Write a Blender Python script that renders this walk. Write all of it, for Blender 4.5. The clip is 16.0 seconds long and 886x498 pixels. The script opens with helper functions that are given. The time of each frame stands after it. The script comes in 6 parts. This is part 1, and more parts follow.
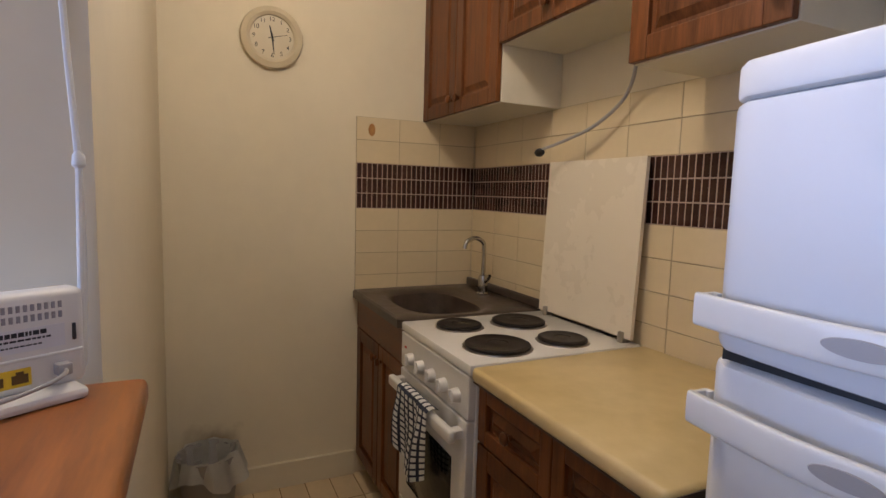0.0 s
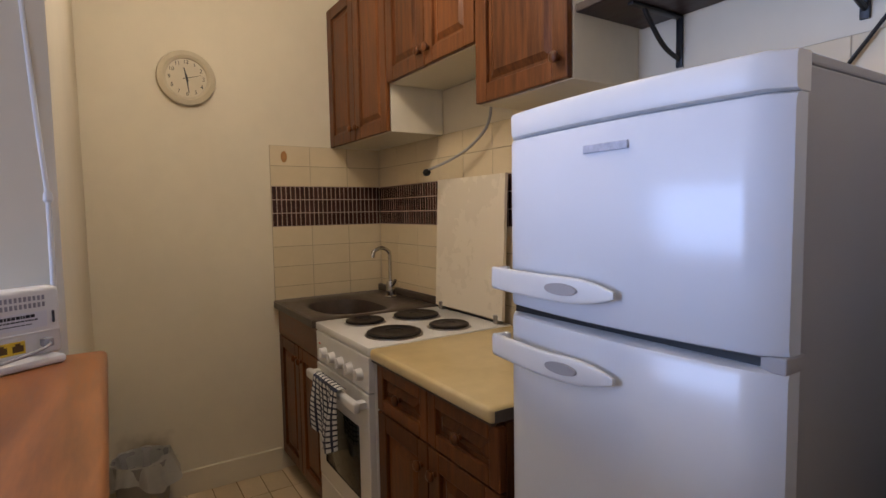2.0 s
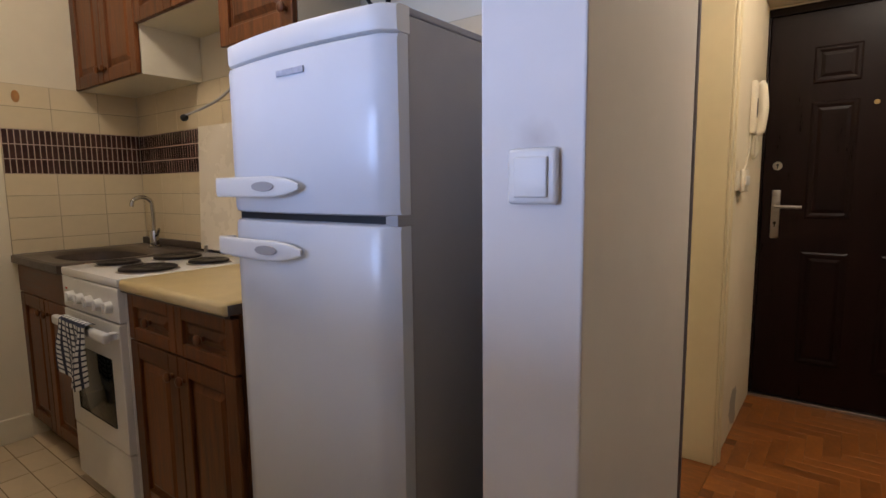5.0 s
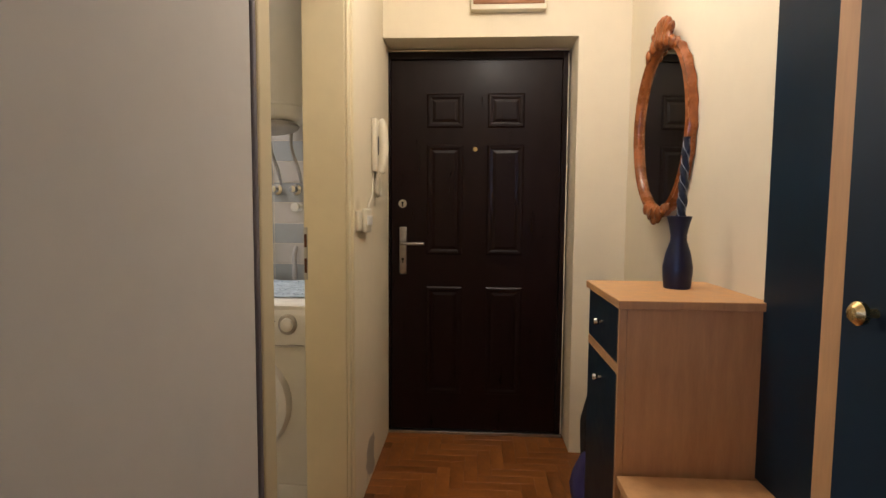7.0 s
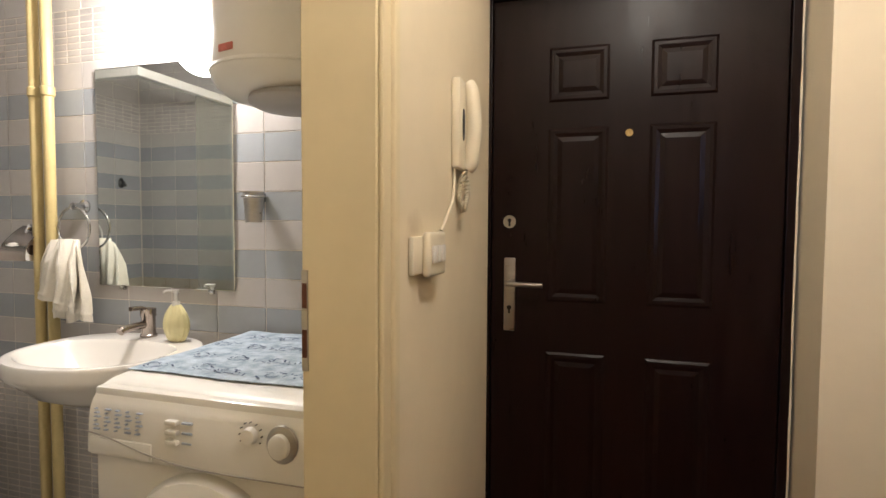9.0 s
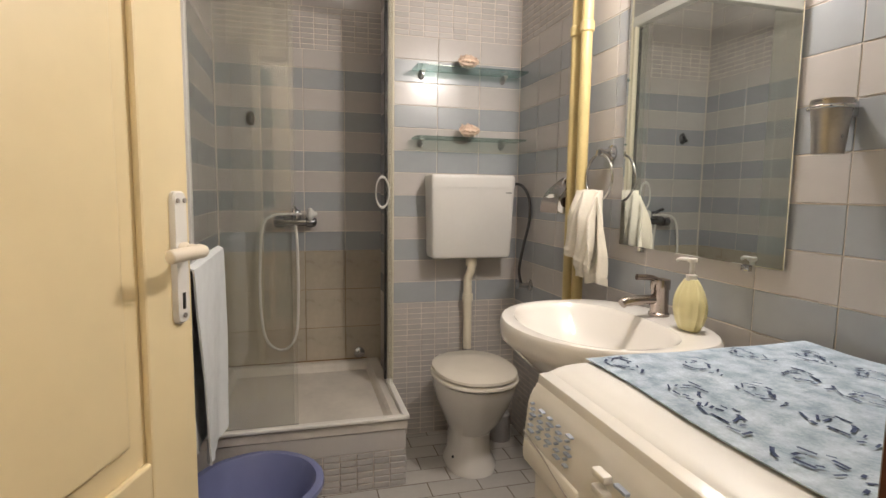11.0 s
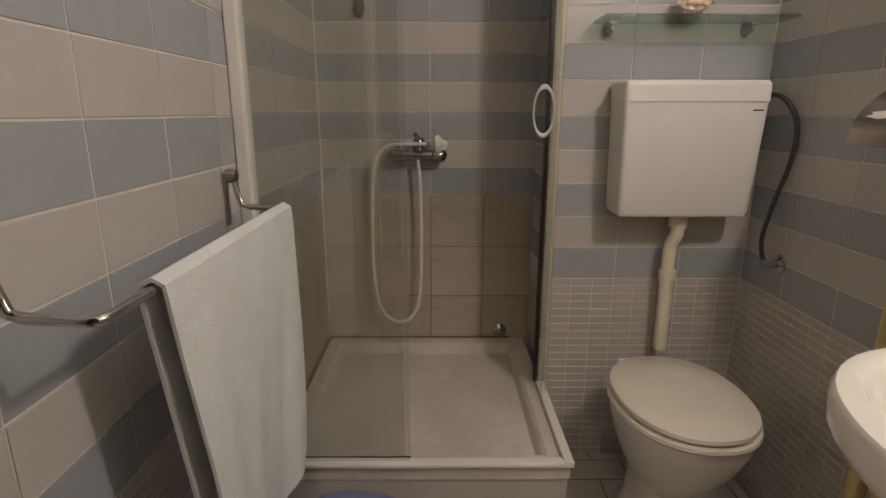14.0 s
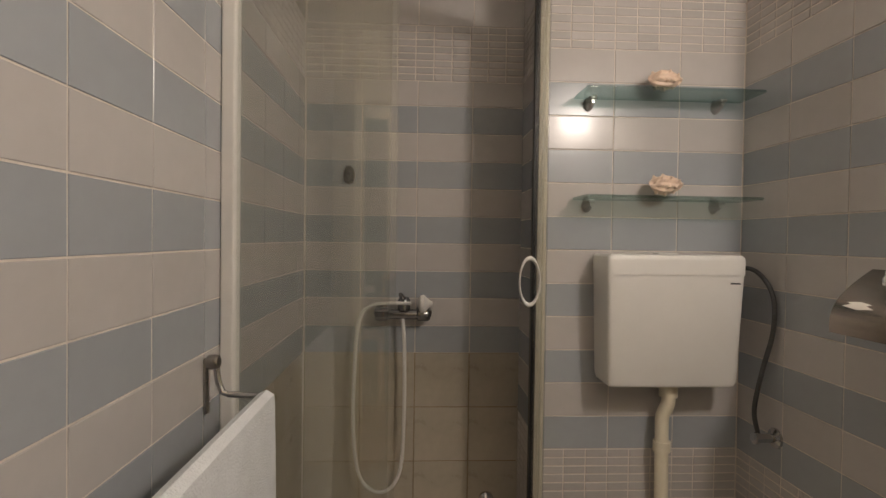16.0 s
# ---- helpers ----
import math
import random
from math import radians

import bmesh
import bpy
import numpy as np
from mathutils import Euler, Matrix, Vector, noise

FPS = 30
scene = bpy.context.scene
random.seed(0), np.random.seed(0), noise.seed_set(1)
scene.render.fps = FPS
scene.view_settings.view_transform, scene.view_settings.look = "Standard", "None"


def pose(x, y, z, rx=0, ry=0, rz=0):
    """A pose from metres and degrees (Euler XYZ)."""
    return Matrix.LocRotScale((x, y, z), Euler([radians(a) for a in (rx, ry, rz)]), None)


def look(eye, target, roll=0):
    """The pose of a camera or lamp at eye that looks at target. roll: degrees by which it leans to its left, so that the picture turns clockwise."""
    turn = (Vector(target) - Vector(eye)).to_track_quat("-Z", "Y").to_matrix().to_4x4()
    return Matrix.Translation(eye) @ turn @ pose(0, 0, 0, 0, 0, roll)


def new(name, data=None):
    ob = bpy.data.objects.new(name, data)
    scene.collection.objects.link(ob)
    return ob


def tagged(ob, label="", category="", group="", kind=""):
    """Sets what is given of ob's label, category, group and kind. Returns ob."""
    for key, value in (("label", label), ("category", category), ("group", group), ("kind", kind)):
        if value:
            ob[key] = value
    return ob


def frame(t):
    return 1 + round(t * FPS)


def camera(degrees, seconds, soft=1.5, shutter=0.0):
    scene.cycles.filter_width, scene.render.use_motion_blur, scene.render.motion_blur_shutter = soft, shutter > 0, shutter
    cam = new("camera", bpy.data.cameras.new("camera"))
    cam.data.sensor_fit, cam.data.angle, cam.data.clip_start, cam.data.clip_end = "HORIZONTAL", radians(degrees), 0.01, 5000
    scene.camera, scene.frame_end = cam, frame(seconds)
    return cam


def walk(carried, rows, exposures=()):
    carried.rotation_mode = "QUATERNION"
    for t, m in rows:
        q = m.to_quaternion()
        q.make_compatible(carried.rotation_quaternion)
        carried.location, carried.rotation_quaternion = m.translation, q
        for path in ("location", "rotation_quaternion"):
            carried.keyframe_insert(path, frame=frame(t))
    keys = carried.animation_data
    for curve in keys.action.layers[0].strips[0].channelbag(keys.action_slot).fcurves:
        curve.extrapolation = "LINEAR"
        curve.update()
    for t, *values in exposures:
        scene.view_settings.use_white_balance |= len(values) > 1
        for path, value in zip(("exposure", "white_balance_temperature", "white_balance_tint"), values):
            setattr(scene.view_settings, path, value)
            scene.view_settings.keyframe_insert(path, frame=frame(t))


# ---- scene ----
cam = camera(79.7, 16.0)
PATH = [
    (0, (-0.313, 1.846, 1.303), (-2.116, 2.687, 1.098), 1.6),
    (0.5, (-0.26, 1.843, 1.316), (-2.033, 2.741, 1.088), 0.7),
    (1, (-0.192, 1.834, 1.297), (-1.935, 2.794, 1.101), 0.4),
    (1.5, (-0.076, 1.805, 1.294), (-1.789, 2.824, 1.135), -0.1),
    (2, (0.048, 1.797, 1.296), (-1.638, 2.863, 1.153), -1.0),
    (2.5, (0.143, 1.815, 1.281), (-1.538, 2.89, 1.147), -1.5),
    (3, (0.206, 1.837, 1.261), (-1.488, 2.888, 1.106), -1.0),
    (3.2, (0.226, 1.833, 1.24), (-1.462, 2.894, 1.076), -0.7),
    (5.3, (0.425, 1.766, 1.156), (-0.595, 3.469, 0.911), -0.3),
    (5.5, (0.445, 1.789, 1.169), (-0.435, 3.567, 0.922), 0.1),
    (6, (0.478, 1.875, 1.177), (-0.1, 3.777, 0.954), 0.6),
    (6.5, (0.482, 2.046, 1.17), (0.178, 4.016, 0.998), 0.6),
    (7, (0.471, 2.218, 1.21), (0.355, 4.209, 1.06), 0.4),
    (7.5, (0.491, 2.444, 1.21), (0.421, 4.44, 1.098), 0.3),
    (8, (0.502, 2.716, 1.23), (0.376, 4.709, 1.125), 0.2),
    (8.5, (0.482, 2.927, 1.232), (0.182, 4.902, 1.137), 0.1),
    (9, (0.397, 3.209, 1.228), (-0.177, 5.122, 1.134), 0.3),
    (9.5, (0.322, 3.401, 1.206), (-0.642, 5.151, 1.121), 0.0),
    (9.8, (0.271, 3.54, 1.221), (-0.974, 5.1, 1.098), -0.2),
    (10, (0.246, 3.583, 1.199), (-1.178, 4.978, 1.088), 0.1),
    (10.2, (0.222, 3.628, 1.185), (-1.386, 4.812, 1.071), 0.2),
    (12.3, (-0.313, 3.815, 1.112), (-2.265, 3.919, 0.685), -0.6),
    (12.5, (-0.383, 3.819, 1.122), (-2.326, 3.886, 0.651), -0.8),
    (13, (-0.561, 3.851, 1.125), (-2.485, 3.822, 0.581), -1.5),
    (13.5, (-0.662, 3.845, 1.127), (-2.584, 3.808, 0.575), -0.9),
    (14, (-0.708, 3.825, 1.145), (-2.645, 3.836, 0.645), 0.1),
    (14.5, (-0.728, 3.818, 1.176), (-2.689, 3.852, 0.783), 0.4),
    (15, (-0.736, 3.813, 1.205), (-2.719, 3.849, 0.947), 0.7),
    (15.5, (-0.738, 3.806, 1.24), (-2.733, 3.851, 1.1), 0.7),
    (16, (-0.742, 3.794, 1.264), (-2.739, 3.891, 1.226), 0.8),
]
walk(cam, [(t, look(eye, target, roll)) for t, eye, target, roll in PATH],
     exposures=[(0.0, -0.27, 6350, 15), (3.2, -0.45, 6350, 15), (5.3, -0.33, 6200, 14), (8.5, -0.33, 5950, 12), (9.2, 0.0, 5950, 12), (10.2, 0.05, 5950, 12), (12.3, -0.88, 6450, 15), (16.0, -0.80, 6450, 15)])

# ---- light ----
world = bpy.data.worlds.new("sky")
scene.world = world
world.use_nodes = True
_wn = world.node_tree.nodes
_sky = _wn.new("ShaderNodeTexSky")
_sky.sky_type = 'NISHITA'
_sky.sun_disc = False
_sky.sun_elevation = radians(35)
_sky.sun_rotation = radians(120)
world.node_tree.links.new(_sky.outputs[0], _wn["Background"].inputs[0])
_wn["Background"].inputs[1].default_value = 0.1


def area_lamp(name, eye, target, sx, sy, watts, colour, spread=180):
    d = bpy.data.lights.new(name, 'AREA')
    d.shape, d.size, d.size_y, d.energy, d.color = 'RECTANGLE', sx, sy, watts, colour
    d.spread = radians(spread)
    ob = new(name, d)
    ob.matrix_world = look(eye, target)
    return ob


def point_lamp(name, eye, radius, watts, colour):
    d = bpy.data.lights.new(name, 'POINT')
    d.shadow_soft_size, d.energy, d.color = radius, watts, colour
    ob = new(name, d)
    ob.location = eye
    return ob


WARM = (1.0, 0.855, 0.68)
area_lamp("window_light", (-1.75, -1.93, 1.15), (-1.75, 0, 1.15), 2.3, 2.0, 225, (0.42, 0.58, 1.0))
point_lamp("kitchen_bulb", (-1.35, 2.15, 2.36), 0.06, 9.5, WARM)
point_lamp("hall_bulb", (0.62, 3.75, 2.36), 0.06, 24, WARM)
point_lamp("bath_bulb", (-1.05, 4.64, 1.90), 0.055, 33, (1.0, 0.90, 0.79))


# ---- materials ----
def surface(name, col, rough=0.5, metal=0.0, var=0.08, scale=6.0, bump=0.0, bscale=60.0, stretch=(1, 1, 1), per=0.0, col2=None, coat=0.0, sss=0.0, trans=0.0, ior=1.45, island=False, rvar=0.1, spec=0.5):
    """A procedural surface: broad and fine tone variation, roughness wear and fine relief."""
    m = bpy.data.materials.new(name)
    m.use_nodes = True
    nt = m.node_tree
    n, l = nt.nodes, nt.links
    b = n["Principled BSDF"]
    b.inputs["Roughness"].default_value = rough
    b.inputs["Metallic"].default_value = metal
    b.inputs["Coat Weight"].default_value = coat
    b.inputs["Transmission Weight"].default_value = trans
    b.inputs["IOR"].default_value = ior
    b.inputs["Specular IOR Level"].default_value = spec
    tc = n.new("ShaderNodeTexCoord")
    mp = n.new("ShaderNodeMapping")
    mp.inputs["Scale"].default_value = stretch
    l.new(tc.outputs["Object"], mp.inputs[0])
    big = n.new("ShaderNodeTexNoise")
    big.inputs["Scale"].default_value = scale
    big.inputs["Detail"].default_value = 6
    l.new(mp.outputs[0], big.inputs["Vector"])
    fine = n.new("ShaderNodeTexNoise")
    fine.inputs["Scale"].default_value = scale * 7
    fine.inputs["Detail"].default_value = 4
    l.new(mp.outputs[0], fine.inputs["Vector"])
    add = n.new("ShaderNodeMath")
    add.operation = 'MULTIPLY_ADD'
    add.inputs[1].default_value = 0.35
    l.new(fine.outputs[0], add.inputs[0])
    l.new(big.outputs[0], add.inputs[2])
    fac = add.outputs[0]
    if per:
        src = n.new("ShaderNodeNewGeometry").outputs["Random Per Island"] if island else n.new("ShaderNodeObjectInfo").outputs["Random"]
        mix0 = n.new("ShaderNodeMath")
        mix0.operation = 'MULTIPLY_ADD'
        mix0.inputs[1].default_value = per
        l.new(src, mix0.inputs[0])
        l.new(fac, mix0.inputs[2])
        sub = n.new("ShaderNodeMath")
        sub.operation = 'SUBTRACT'
        sub.inputs[1].default_value = per / 2
        l.new(mix0.outputs[0], sub.inputs[0])
        fac = sub.outputs[0]
    ramp = n.new("ShaderNodeValToRGB")
    lo = [c * (1 - var) for c in col]
    hi = [min(1, c * (1 + var)) for c in (col2 or col)]
    ramp.color_ramp.elements[0].position, ramp.color_ramp.elements[1].position = 0.4, 0.95
    ramp.color_ramp.elements[0].color = (*lo, 1)
    ramp.color_ramp.elements[1].color = (*hi, 1)
    l.new(fac, ramp.inputs[0])
    l.new(ramp.outputs[0], b.inputs["Base Color"])
    rr = n.new("ShaderNodeMapRange")
    rr.inputs["From Min"].default_value, rr.inputs["From Max"].default_value = 0.3, 1.0
    rr.inputs["To Min"].default_value, rr.inputs["To Max"].default_value = max(0.02, rough - rvar), min(1, rough + rvar)
    l.new(add.outputs[0], rr.inputs[0])
    l.new(rr.outputs[0], b.inputs["Roughness"])
    if bump:
        bn = n.new("ShaderNodeTexNoise")
        bn.inputs["Scale"].default_value = bscale
        bn.inputs["Detail"].default_value = 5
        l.new(mp.outputs[0], bn.inputs["Vector"])
        bm_ = n.new("ShaderNodeBump")
        bm_.inputs["Strength"].default_value = bump
        bm_.inputs["Distance"].default_value = 0.004
        l.new(bn.outputs[0], bm_.inputs["Height"])
        l.new(bm_.outputs[0], b.inputs["Normal"])
    return m


def glow(name, col, strength):
    m = bpy.data.materials.new(name)
    m.use_nodes = True
    b = m.node_tree.nodes["Principled BSDF"]
    b.inputs["Base Color"].default_value = (*col, 1)
    b.inputs["Emission Color"].default_value = (*col, 1)
    b.inputs["Emission Strength"].default_value = strength
    return m



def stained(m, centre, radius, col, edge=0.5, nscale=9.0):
    """Adds a patch of another colour with a ragged outline, such as a stain, to a wall paint."""
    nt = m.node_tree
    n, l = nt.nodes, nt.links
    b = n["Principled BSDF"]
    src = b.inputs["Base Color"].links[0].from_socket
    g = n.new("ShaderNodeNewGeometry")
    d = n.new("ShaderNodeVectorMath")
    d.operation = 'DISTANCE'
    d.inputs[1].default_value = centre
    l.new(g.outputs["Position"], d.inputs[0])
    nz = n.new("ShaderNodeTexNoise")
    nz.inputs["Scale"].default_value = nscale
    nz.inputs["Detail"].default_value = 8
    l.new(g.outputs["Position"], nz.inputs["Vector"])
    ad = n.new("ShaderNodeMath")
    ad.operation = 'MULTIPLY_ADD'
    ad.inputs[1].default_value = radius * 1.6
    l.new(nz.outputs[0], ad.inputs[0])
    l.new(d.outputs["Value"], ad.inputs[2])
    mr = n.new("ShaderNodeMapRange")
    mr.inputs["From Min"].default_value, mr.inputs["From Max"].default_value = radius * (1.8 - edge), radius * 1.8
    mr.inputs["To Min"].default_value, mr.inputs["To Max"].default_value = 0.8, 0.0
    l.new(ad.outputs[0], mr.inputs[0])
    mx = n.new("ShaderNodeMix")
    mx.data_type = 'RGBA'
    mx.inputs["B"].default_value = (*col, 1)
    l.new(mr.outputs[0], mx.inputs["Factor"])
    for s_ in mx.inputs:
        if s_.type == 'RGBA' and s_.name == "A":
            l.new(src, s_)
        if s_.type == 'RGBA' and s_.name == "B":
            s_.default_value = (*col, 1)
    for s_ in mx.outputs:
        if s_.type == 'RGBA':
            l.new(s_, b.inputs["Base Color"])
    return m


CREAM = surface("cream_wall_paint", (0.74, 0.66, 0.50), 0.85, var=0.05, scale=2.2, bump=0.12, bscale=45)
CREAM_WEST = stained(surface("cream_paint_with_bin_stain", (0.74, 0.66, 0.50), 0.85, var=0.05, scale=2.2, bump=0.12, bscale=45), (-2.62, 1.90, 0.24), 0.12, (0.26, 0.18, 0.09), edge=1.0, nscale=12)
# bare patch low on the wall; the second, browner patch lies by the hall switch
CREAM_HALL = stained(stained(surface("cream_paint_with_bare_patch", (0.74, 0.66, 0.50), 0.85, var=0.05, scale=2.2, bump=0.12, bscale=45), (0.02, 4.50, 0.10), 0.10, (0.30, 0.27, 0.23), edge=0.15, nscale=11), (0.02, 4.26, 1.215), 0.055, (0.48, 0.39, 0.27), edge=1.2, nscale=14)
# greyish smudge mixed into the paint above the kitchen switch
WHITEWALL = stained(surface("white_wall_paint", (0.72, 0.69, 0.66), 0.85, var=0.05, scale=2.0, bump=0.12, bscale=45), (0.035, 2.465, 1.222), 0.035, (0.50, 0.46, 0.43), edge=1.3, nscale=16)
CEIL = surface("ceiling_paint", (0.80, 0.78, 0.74), 0.9, var=0.03, scale=2)
GROUT = surface("grey_grout", (0.66, 0.60, 0.53), 0.9, var=0.15, scale=14)
JOINT_S = surface("brown_stained_joint", (0.27, 0.20, 0.12), 0.9, var=0.3, scale=16)
GROUT_K = surface("cream_grout", (0.42, 0.34, 0.23), 0.9, var=0.2, scale=14)
GROUT_F = surface("brown_floor_grout", (0.25, 0.16, 0.08), 0.9, var=0.25, scale=14)
KTILE = surface("cream_glazed_tile", (0.70, 0.58, 0.38), 0.22, var=0.05, scale=5, per=0.25, rvar=0.06)
BROWNTILE = surface("dark_brown_mosaic", (0.040, 0.016, 0.012), 0.2, var=0.25, scale=20, per=0.35, col2=(0.055, 0.023, 0.017), rvar=0.06)
TILE_W = surface("pale_grey_glazed_tile", (0.50, 0.475, 0.455), 0.2, var=0.05, scale=5, per=0.25, rvar=0.07)
TILE_B = surface("blue_grey_glazed_tile", (0.352, 0.372, 0.392), 0.2, var=0.05, scale=5, per=0.25, rvar=0.07)
TILE_M = surface("ribbed_mosaic_tile", (0.45, 0.425, 0.405), 0.3, var=0.08, scale=10, per=0.5, island=True, rvar=0.07)
TILE_P = surface("ribbed_mosaic_piece", (0.45, 0.425, 0.405), 0.3, var=0.08, scale=10, per=0.5, rvar=0.07)
TILE_S = surface("beige_stained_tile", (0.43, 0.385, 0.31), 0.3, var=0.14, scale=5, per=0.25)
FTILE_B = surface("grey_floor_tile", (0.45, 0.43, 0.40), 0.35, var=0.10, scale=6, per=0.3)
FTILE_K = surface("beige_floor_tile", (0.62, 0.48, 0.30), 0.35, var=0.10, scale=7, per=0.35)
PARQUET = surface("oak_parquet", (0.165, 0.052, 0.010), 0.36, var=0.2, scale=5, stretch=(2, 14, 2), per=0.28, col2=(0.28, 0.10, 0.022), bump=0.06, bscale=20)
OAK_DARK = surface("stained_oak_cabinet", (0.09, 0.031, 0.011), 0.36, var=0.3, scale=4, stretch=(14, 14, 1.2), col2=(0.150, 0.052, 0.016), bump=0.1, bscale=16, per=0.25, spec=0.3)
OAK_DARK_H = surface("stained_oak_horizontal", (0.09, 0.031, 0.011), 0.38, var=0.25, scale=4, stretch=(1.2, 14, 14), col2=(0.145, 0.052, 0.017), bump=0.1, bscale=16)
BARWOOD = surface("reddish_wooden_board", (0.25, 0.078, 0.020), 0.35, var=0.25, scale=3, stretch=(1.3, 9, 4), col2=(0.38, 0.14, 0.04), bump=0.05, bscale=20)
BEECH = surface("beech_laminate", (0.52, 0.28, 0.12), 0.45, var=0.08, scale=4, stretch=(7, 7, 1), col2=(0.60, 0.34, 0.155), bump=0.03, bscale=25)
NAVY = surface("navy_laminate", (0.004, 0.014, 0.027), 0.42, var=0.15, scale=5, col2=(0.006, 0.019, 0.036), spec=0.25)
DOORDARK = surface("dark_brown_door_foil", (0.0085, 0.0033, 0.0028), 0.33, var=0.25, scale=4, stretch=(9, 9, 1), bump=0.04, bscale=30, spec=0.22)
DOORCREAM = surface("yellowed_gloss_paint", (0.74, 0.62, 0.38), 0.38, var=0.06, scale=3, bump=0.06, bscale=25)
FRAMECREAM = surface("cream_frame_paint", (0.69, 0.60, 0.40), 0.42, var=0.06, scale=3, bump=0.06, bscale=25)
ENAMEL = surface("white_enamel", (0.73, 0.715, 0.68), 0.2, var=0.03, scale=4, rvar=0.05)
FRIDGE = surface("white_fridge_lacquer", (0.65, 0.665, 0.69), 0.17, var=0.02, scale=3, rvar=0.05, bump=0.02, bscale=9)
FRIDGE_SIDE = surface("grey_fridge_side", (0.36, 0.34, 0.33), 0.45, var=0.04, scale=4, bump=0.06, bscale=220)
PLASTIC = surface("white_plastic", (0.72, 0.705, 0.67), 0.35, var=0.03, scale=6)
PLASTIC_CREAM = surface("creamy_plastic", (0.72, 0.66, 0.52), 0.4, var=0.05, scale=6)
CERAMIC = surface("white_ceramic", (0.76, 0.73, 0.68), 0.1, var=0.02, scale=3, rvar=0.04, coat=0.3)
CHROME = surface("chrome", (0.55, 0.55, 0.55), 0.12, metal=1.0, var=0.05, scale=12, rvar=0.06)
STEEL = surface("brushed_steel", (0.42, 0.40, 0.38), 0.32, metal=1.0, var=0.1, scale=9, stretch=(1, 8, 8))
SINKBROWN = surface("brown_composite_sink", (0.075, 0.055, 0.042), 0.35, var=0.25, scale=30)
BLACK = surface("black_plastic", (0.012, 0.012, 0.012), 0.45, var=0.2, scale=8)
IRON = surface("black_hotplate_iron", (0.02, 0.015, 0.013), 0.5, metal=0.3, var=0.25, scale=14)
OVENGLASS = surface("dark_oven_glass", (0.012, 0.014, 0.012), 0.08, var=0.1, scale=4)
LIDCREAM = surface("yellowed_lid_enamel", (0.80, 0.72, 0.58), 0.28, var=0.015, scale=4, rvar=0.06)
WORKTOP = surface("yellow_marbled_worktop", (0.56, 0.41, 0.17), 0.30, var=0.05, scale=3.2, col2=(0.70, 0.55, 0.29), rvar=0.05)
BLUEPLASTIC = surface("blue_plastic", (0.18, 0.20, 0.37), 0.38, var=0.06, scale=4)
TRAYENAMEL = surface("worn_tray_enamel", (0.56, 0.52, 0.47), 0.38, var=0.10, scale=5, col2=(0.62, 0.58, 0.52))
COVERCHROME = surface("dull_chrome_cover", (0.36, 0.31, 0.28), 0.22, metal=1.0, var=0.12, scale=9, rvar=0.06)
GRIME = surface("brown_mouldy_sealant", (0.20, 0.13, 0.06), 0.7, var=0.45, scale=26)
TOWEL = surface("white_terry_cloth", (0.74, 0.765, 0.78), 0.95, var=0.06, scale=20, bump=0.7, bscale=260)
CREAMTOWEL = surface("cream_terry_cloth", (0.84, 0.79, 0.68), 0.95, var=0.08, scale=20, bump=0.8, bscale=220)
PIPEPAINT = surface("yellow_pipe_paint", (0.58, 0.46, 0.21), 0.4, var=0.12, scale=9, bump=0.06, bscale=40)
MIRROR = surface("mirror_silver", (0.80, 0.84, 0.82), 0.02, metal=1.0, var=0.01, scale=2, rvar=0.0)
CARVED = surface("carved_reddish_wood", (0.15, 0.038, 0.008), 0.27, var=0.35, scale=14, col2=(0.27, 0.080, 0.017), bump=0.15, bscale=60)
VASEBLUE = surface("dark_blue_glaze", (0.003, 0.006, 0.030), 0.38, var=0.2, scale=6)
BAGPLASTIC = surface("milky_plastic_bag", (0.62, 0.60, 0.54), 0.35, var=0.1, scale=9, trans=0.45)
SHELL = surface("pink_seashell", (0.76, 0.58, 0.45), 0.4, var=0.2, scale=22, bump=0.4, bscale=60)
BRASS = surface("brass", (0.60, 0.44, 0.20), 0.25, metal=1.0, var=0.1, scale=9)
INK = surface("dark_ink", (0.03, 0.03, 0.035), 0.6, var=0.1)
BLUEINK = surface("blue_ink", (0.38, 0.44, 0.55), 0.6, var=0.1)
REDINK = surface("red_ink", (0.5, 0.04, 0.03), 0.5, var=0.1)
YELLOWPORT = surface("yellow_port_plastic", (0.75, 0.50, 0.03), 0.4, var=0.1)
SILICONE = surface("white_profile", (0.74, 0.72, 0.68), 0.35, var=0.04)
PURPLEBAG = surface("purple_blue_fabric", (0.035, 0.03, 0.13), 0.85, var=0.25, scale=14, bump=0.4, bscale=150)
SOAP = surface("pale_yellow_soap_plastic", (0.72, 0.66, 0.36), 0.3, var=0.05)
CLOTHBLUE = surface("pale_blue_printed_cloth", (0.25, 0.34, 0.44), 0.9, var=0.22, scale=30, bump=0.3, bscale=200, col2=(0.46, 0.53, 0.60))
CLOTHINK = surface("dark_blue_print", (0.05, 0.07, 0.14), 0.9, var=0.2, scale=30)
CHECKDARK = surface("navy_check_yarn", (0.03, 0.035, 0.06), 0.95, var=0.2, scale=60, bump=0.4, bscale=300)
CHECKWHITE = surface("white_check_yarn", (0.66, 0.66, 0.64), 0.95, var=0.1, scale=60, bump=0.4, bscale=300)
APRON = surface("green_printed_cloth", (0.05, 0.17, 0.24), 0.9, var=0.5, scale=11, col2=(0.45, 0.30, 0.07))


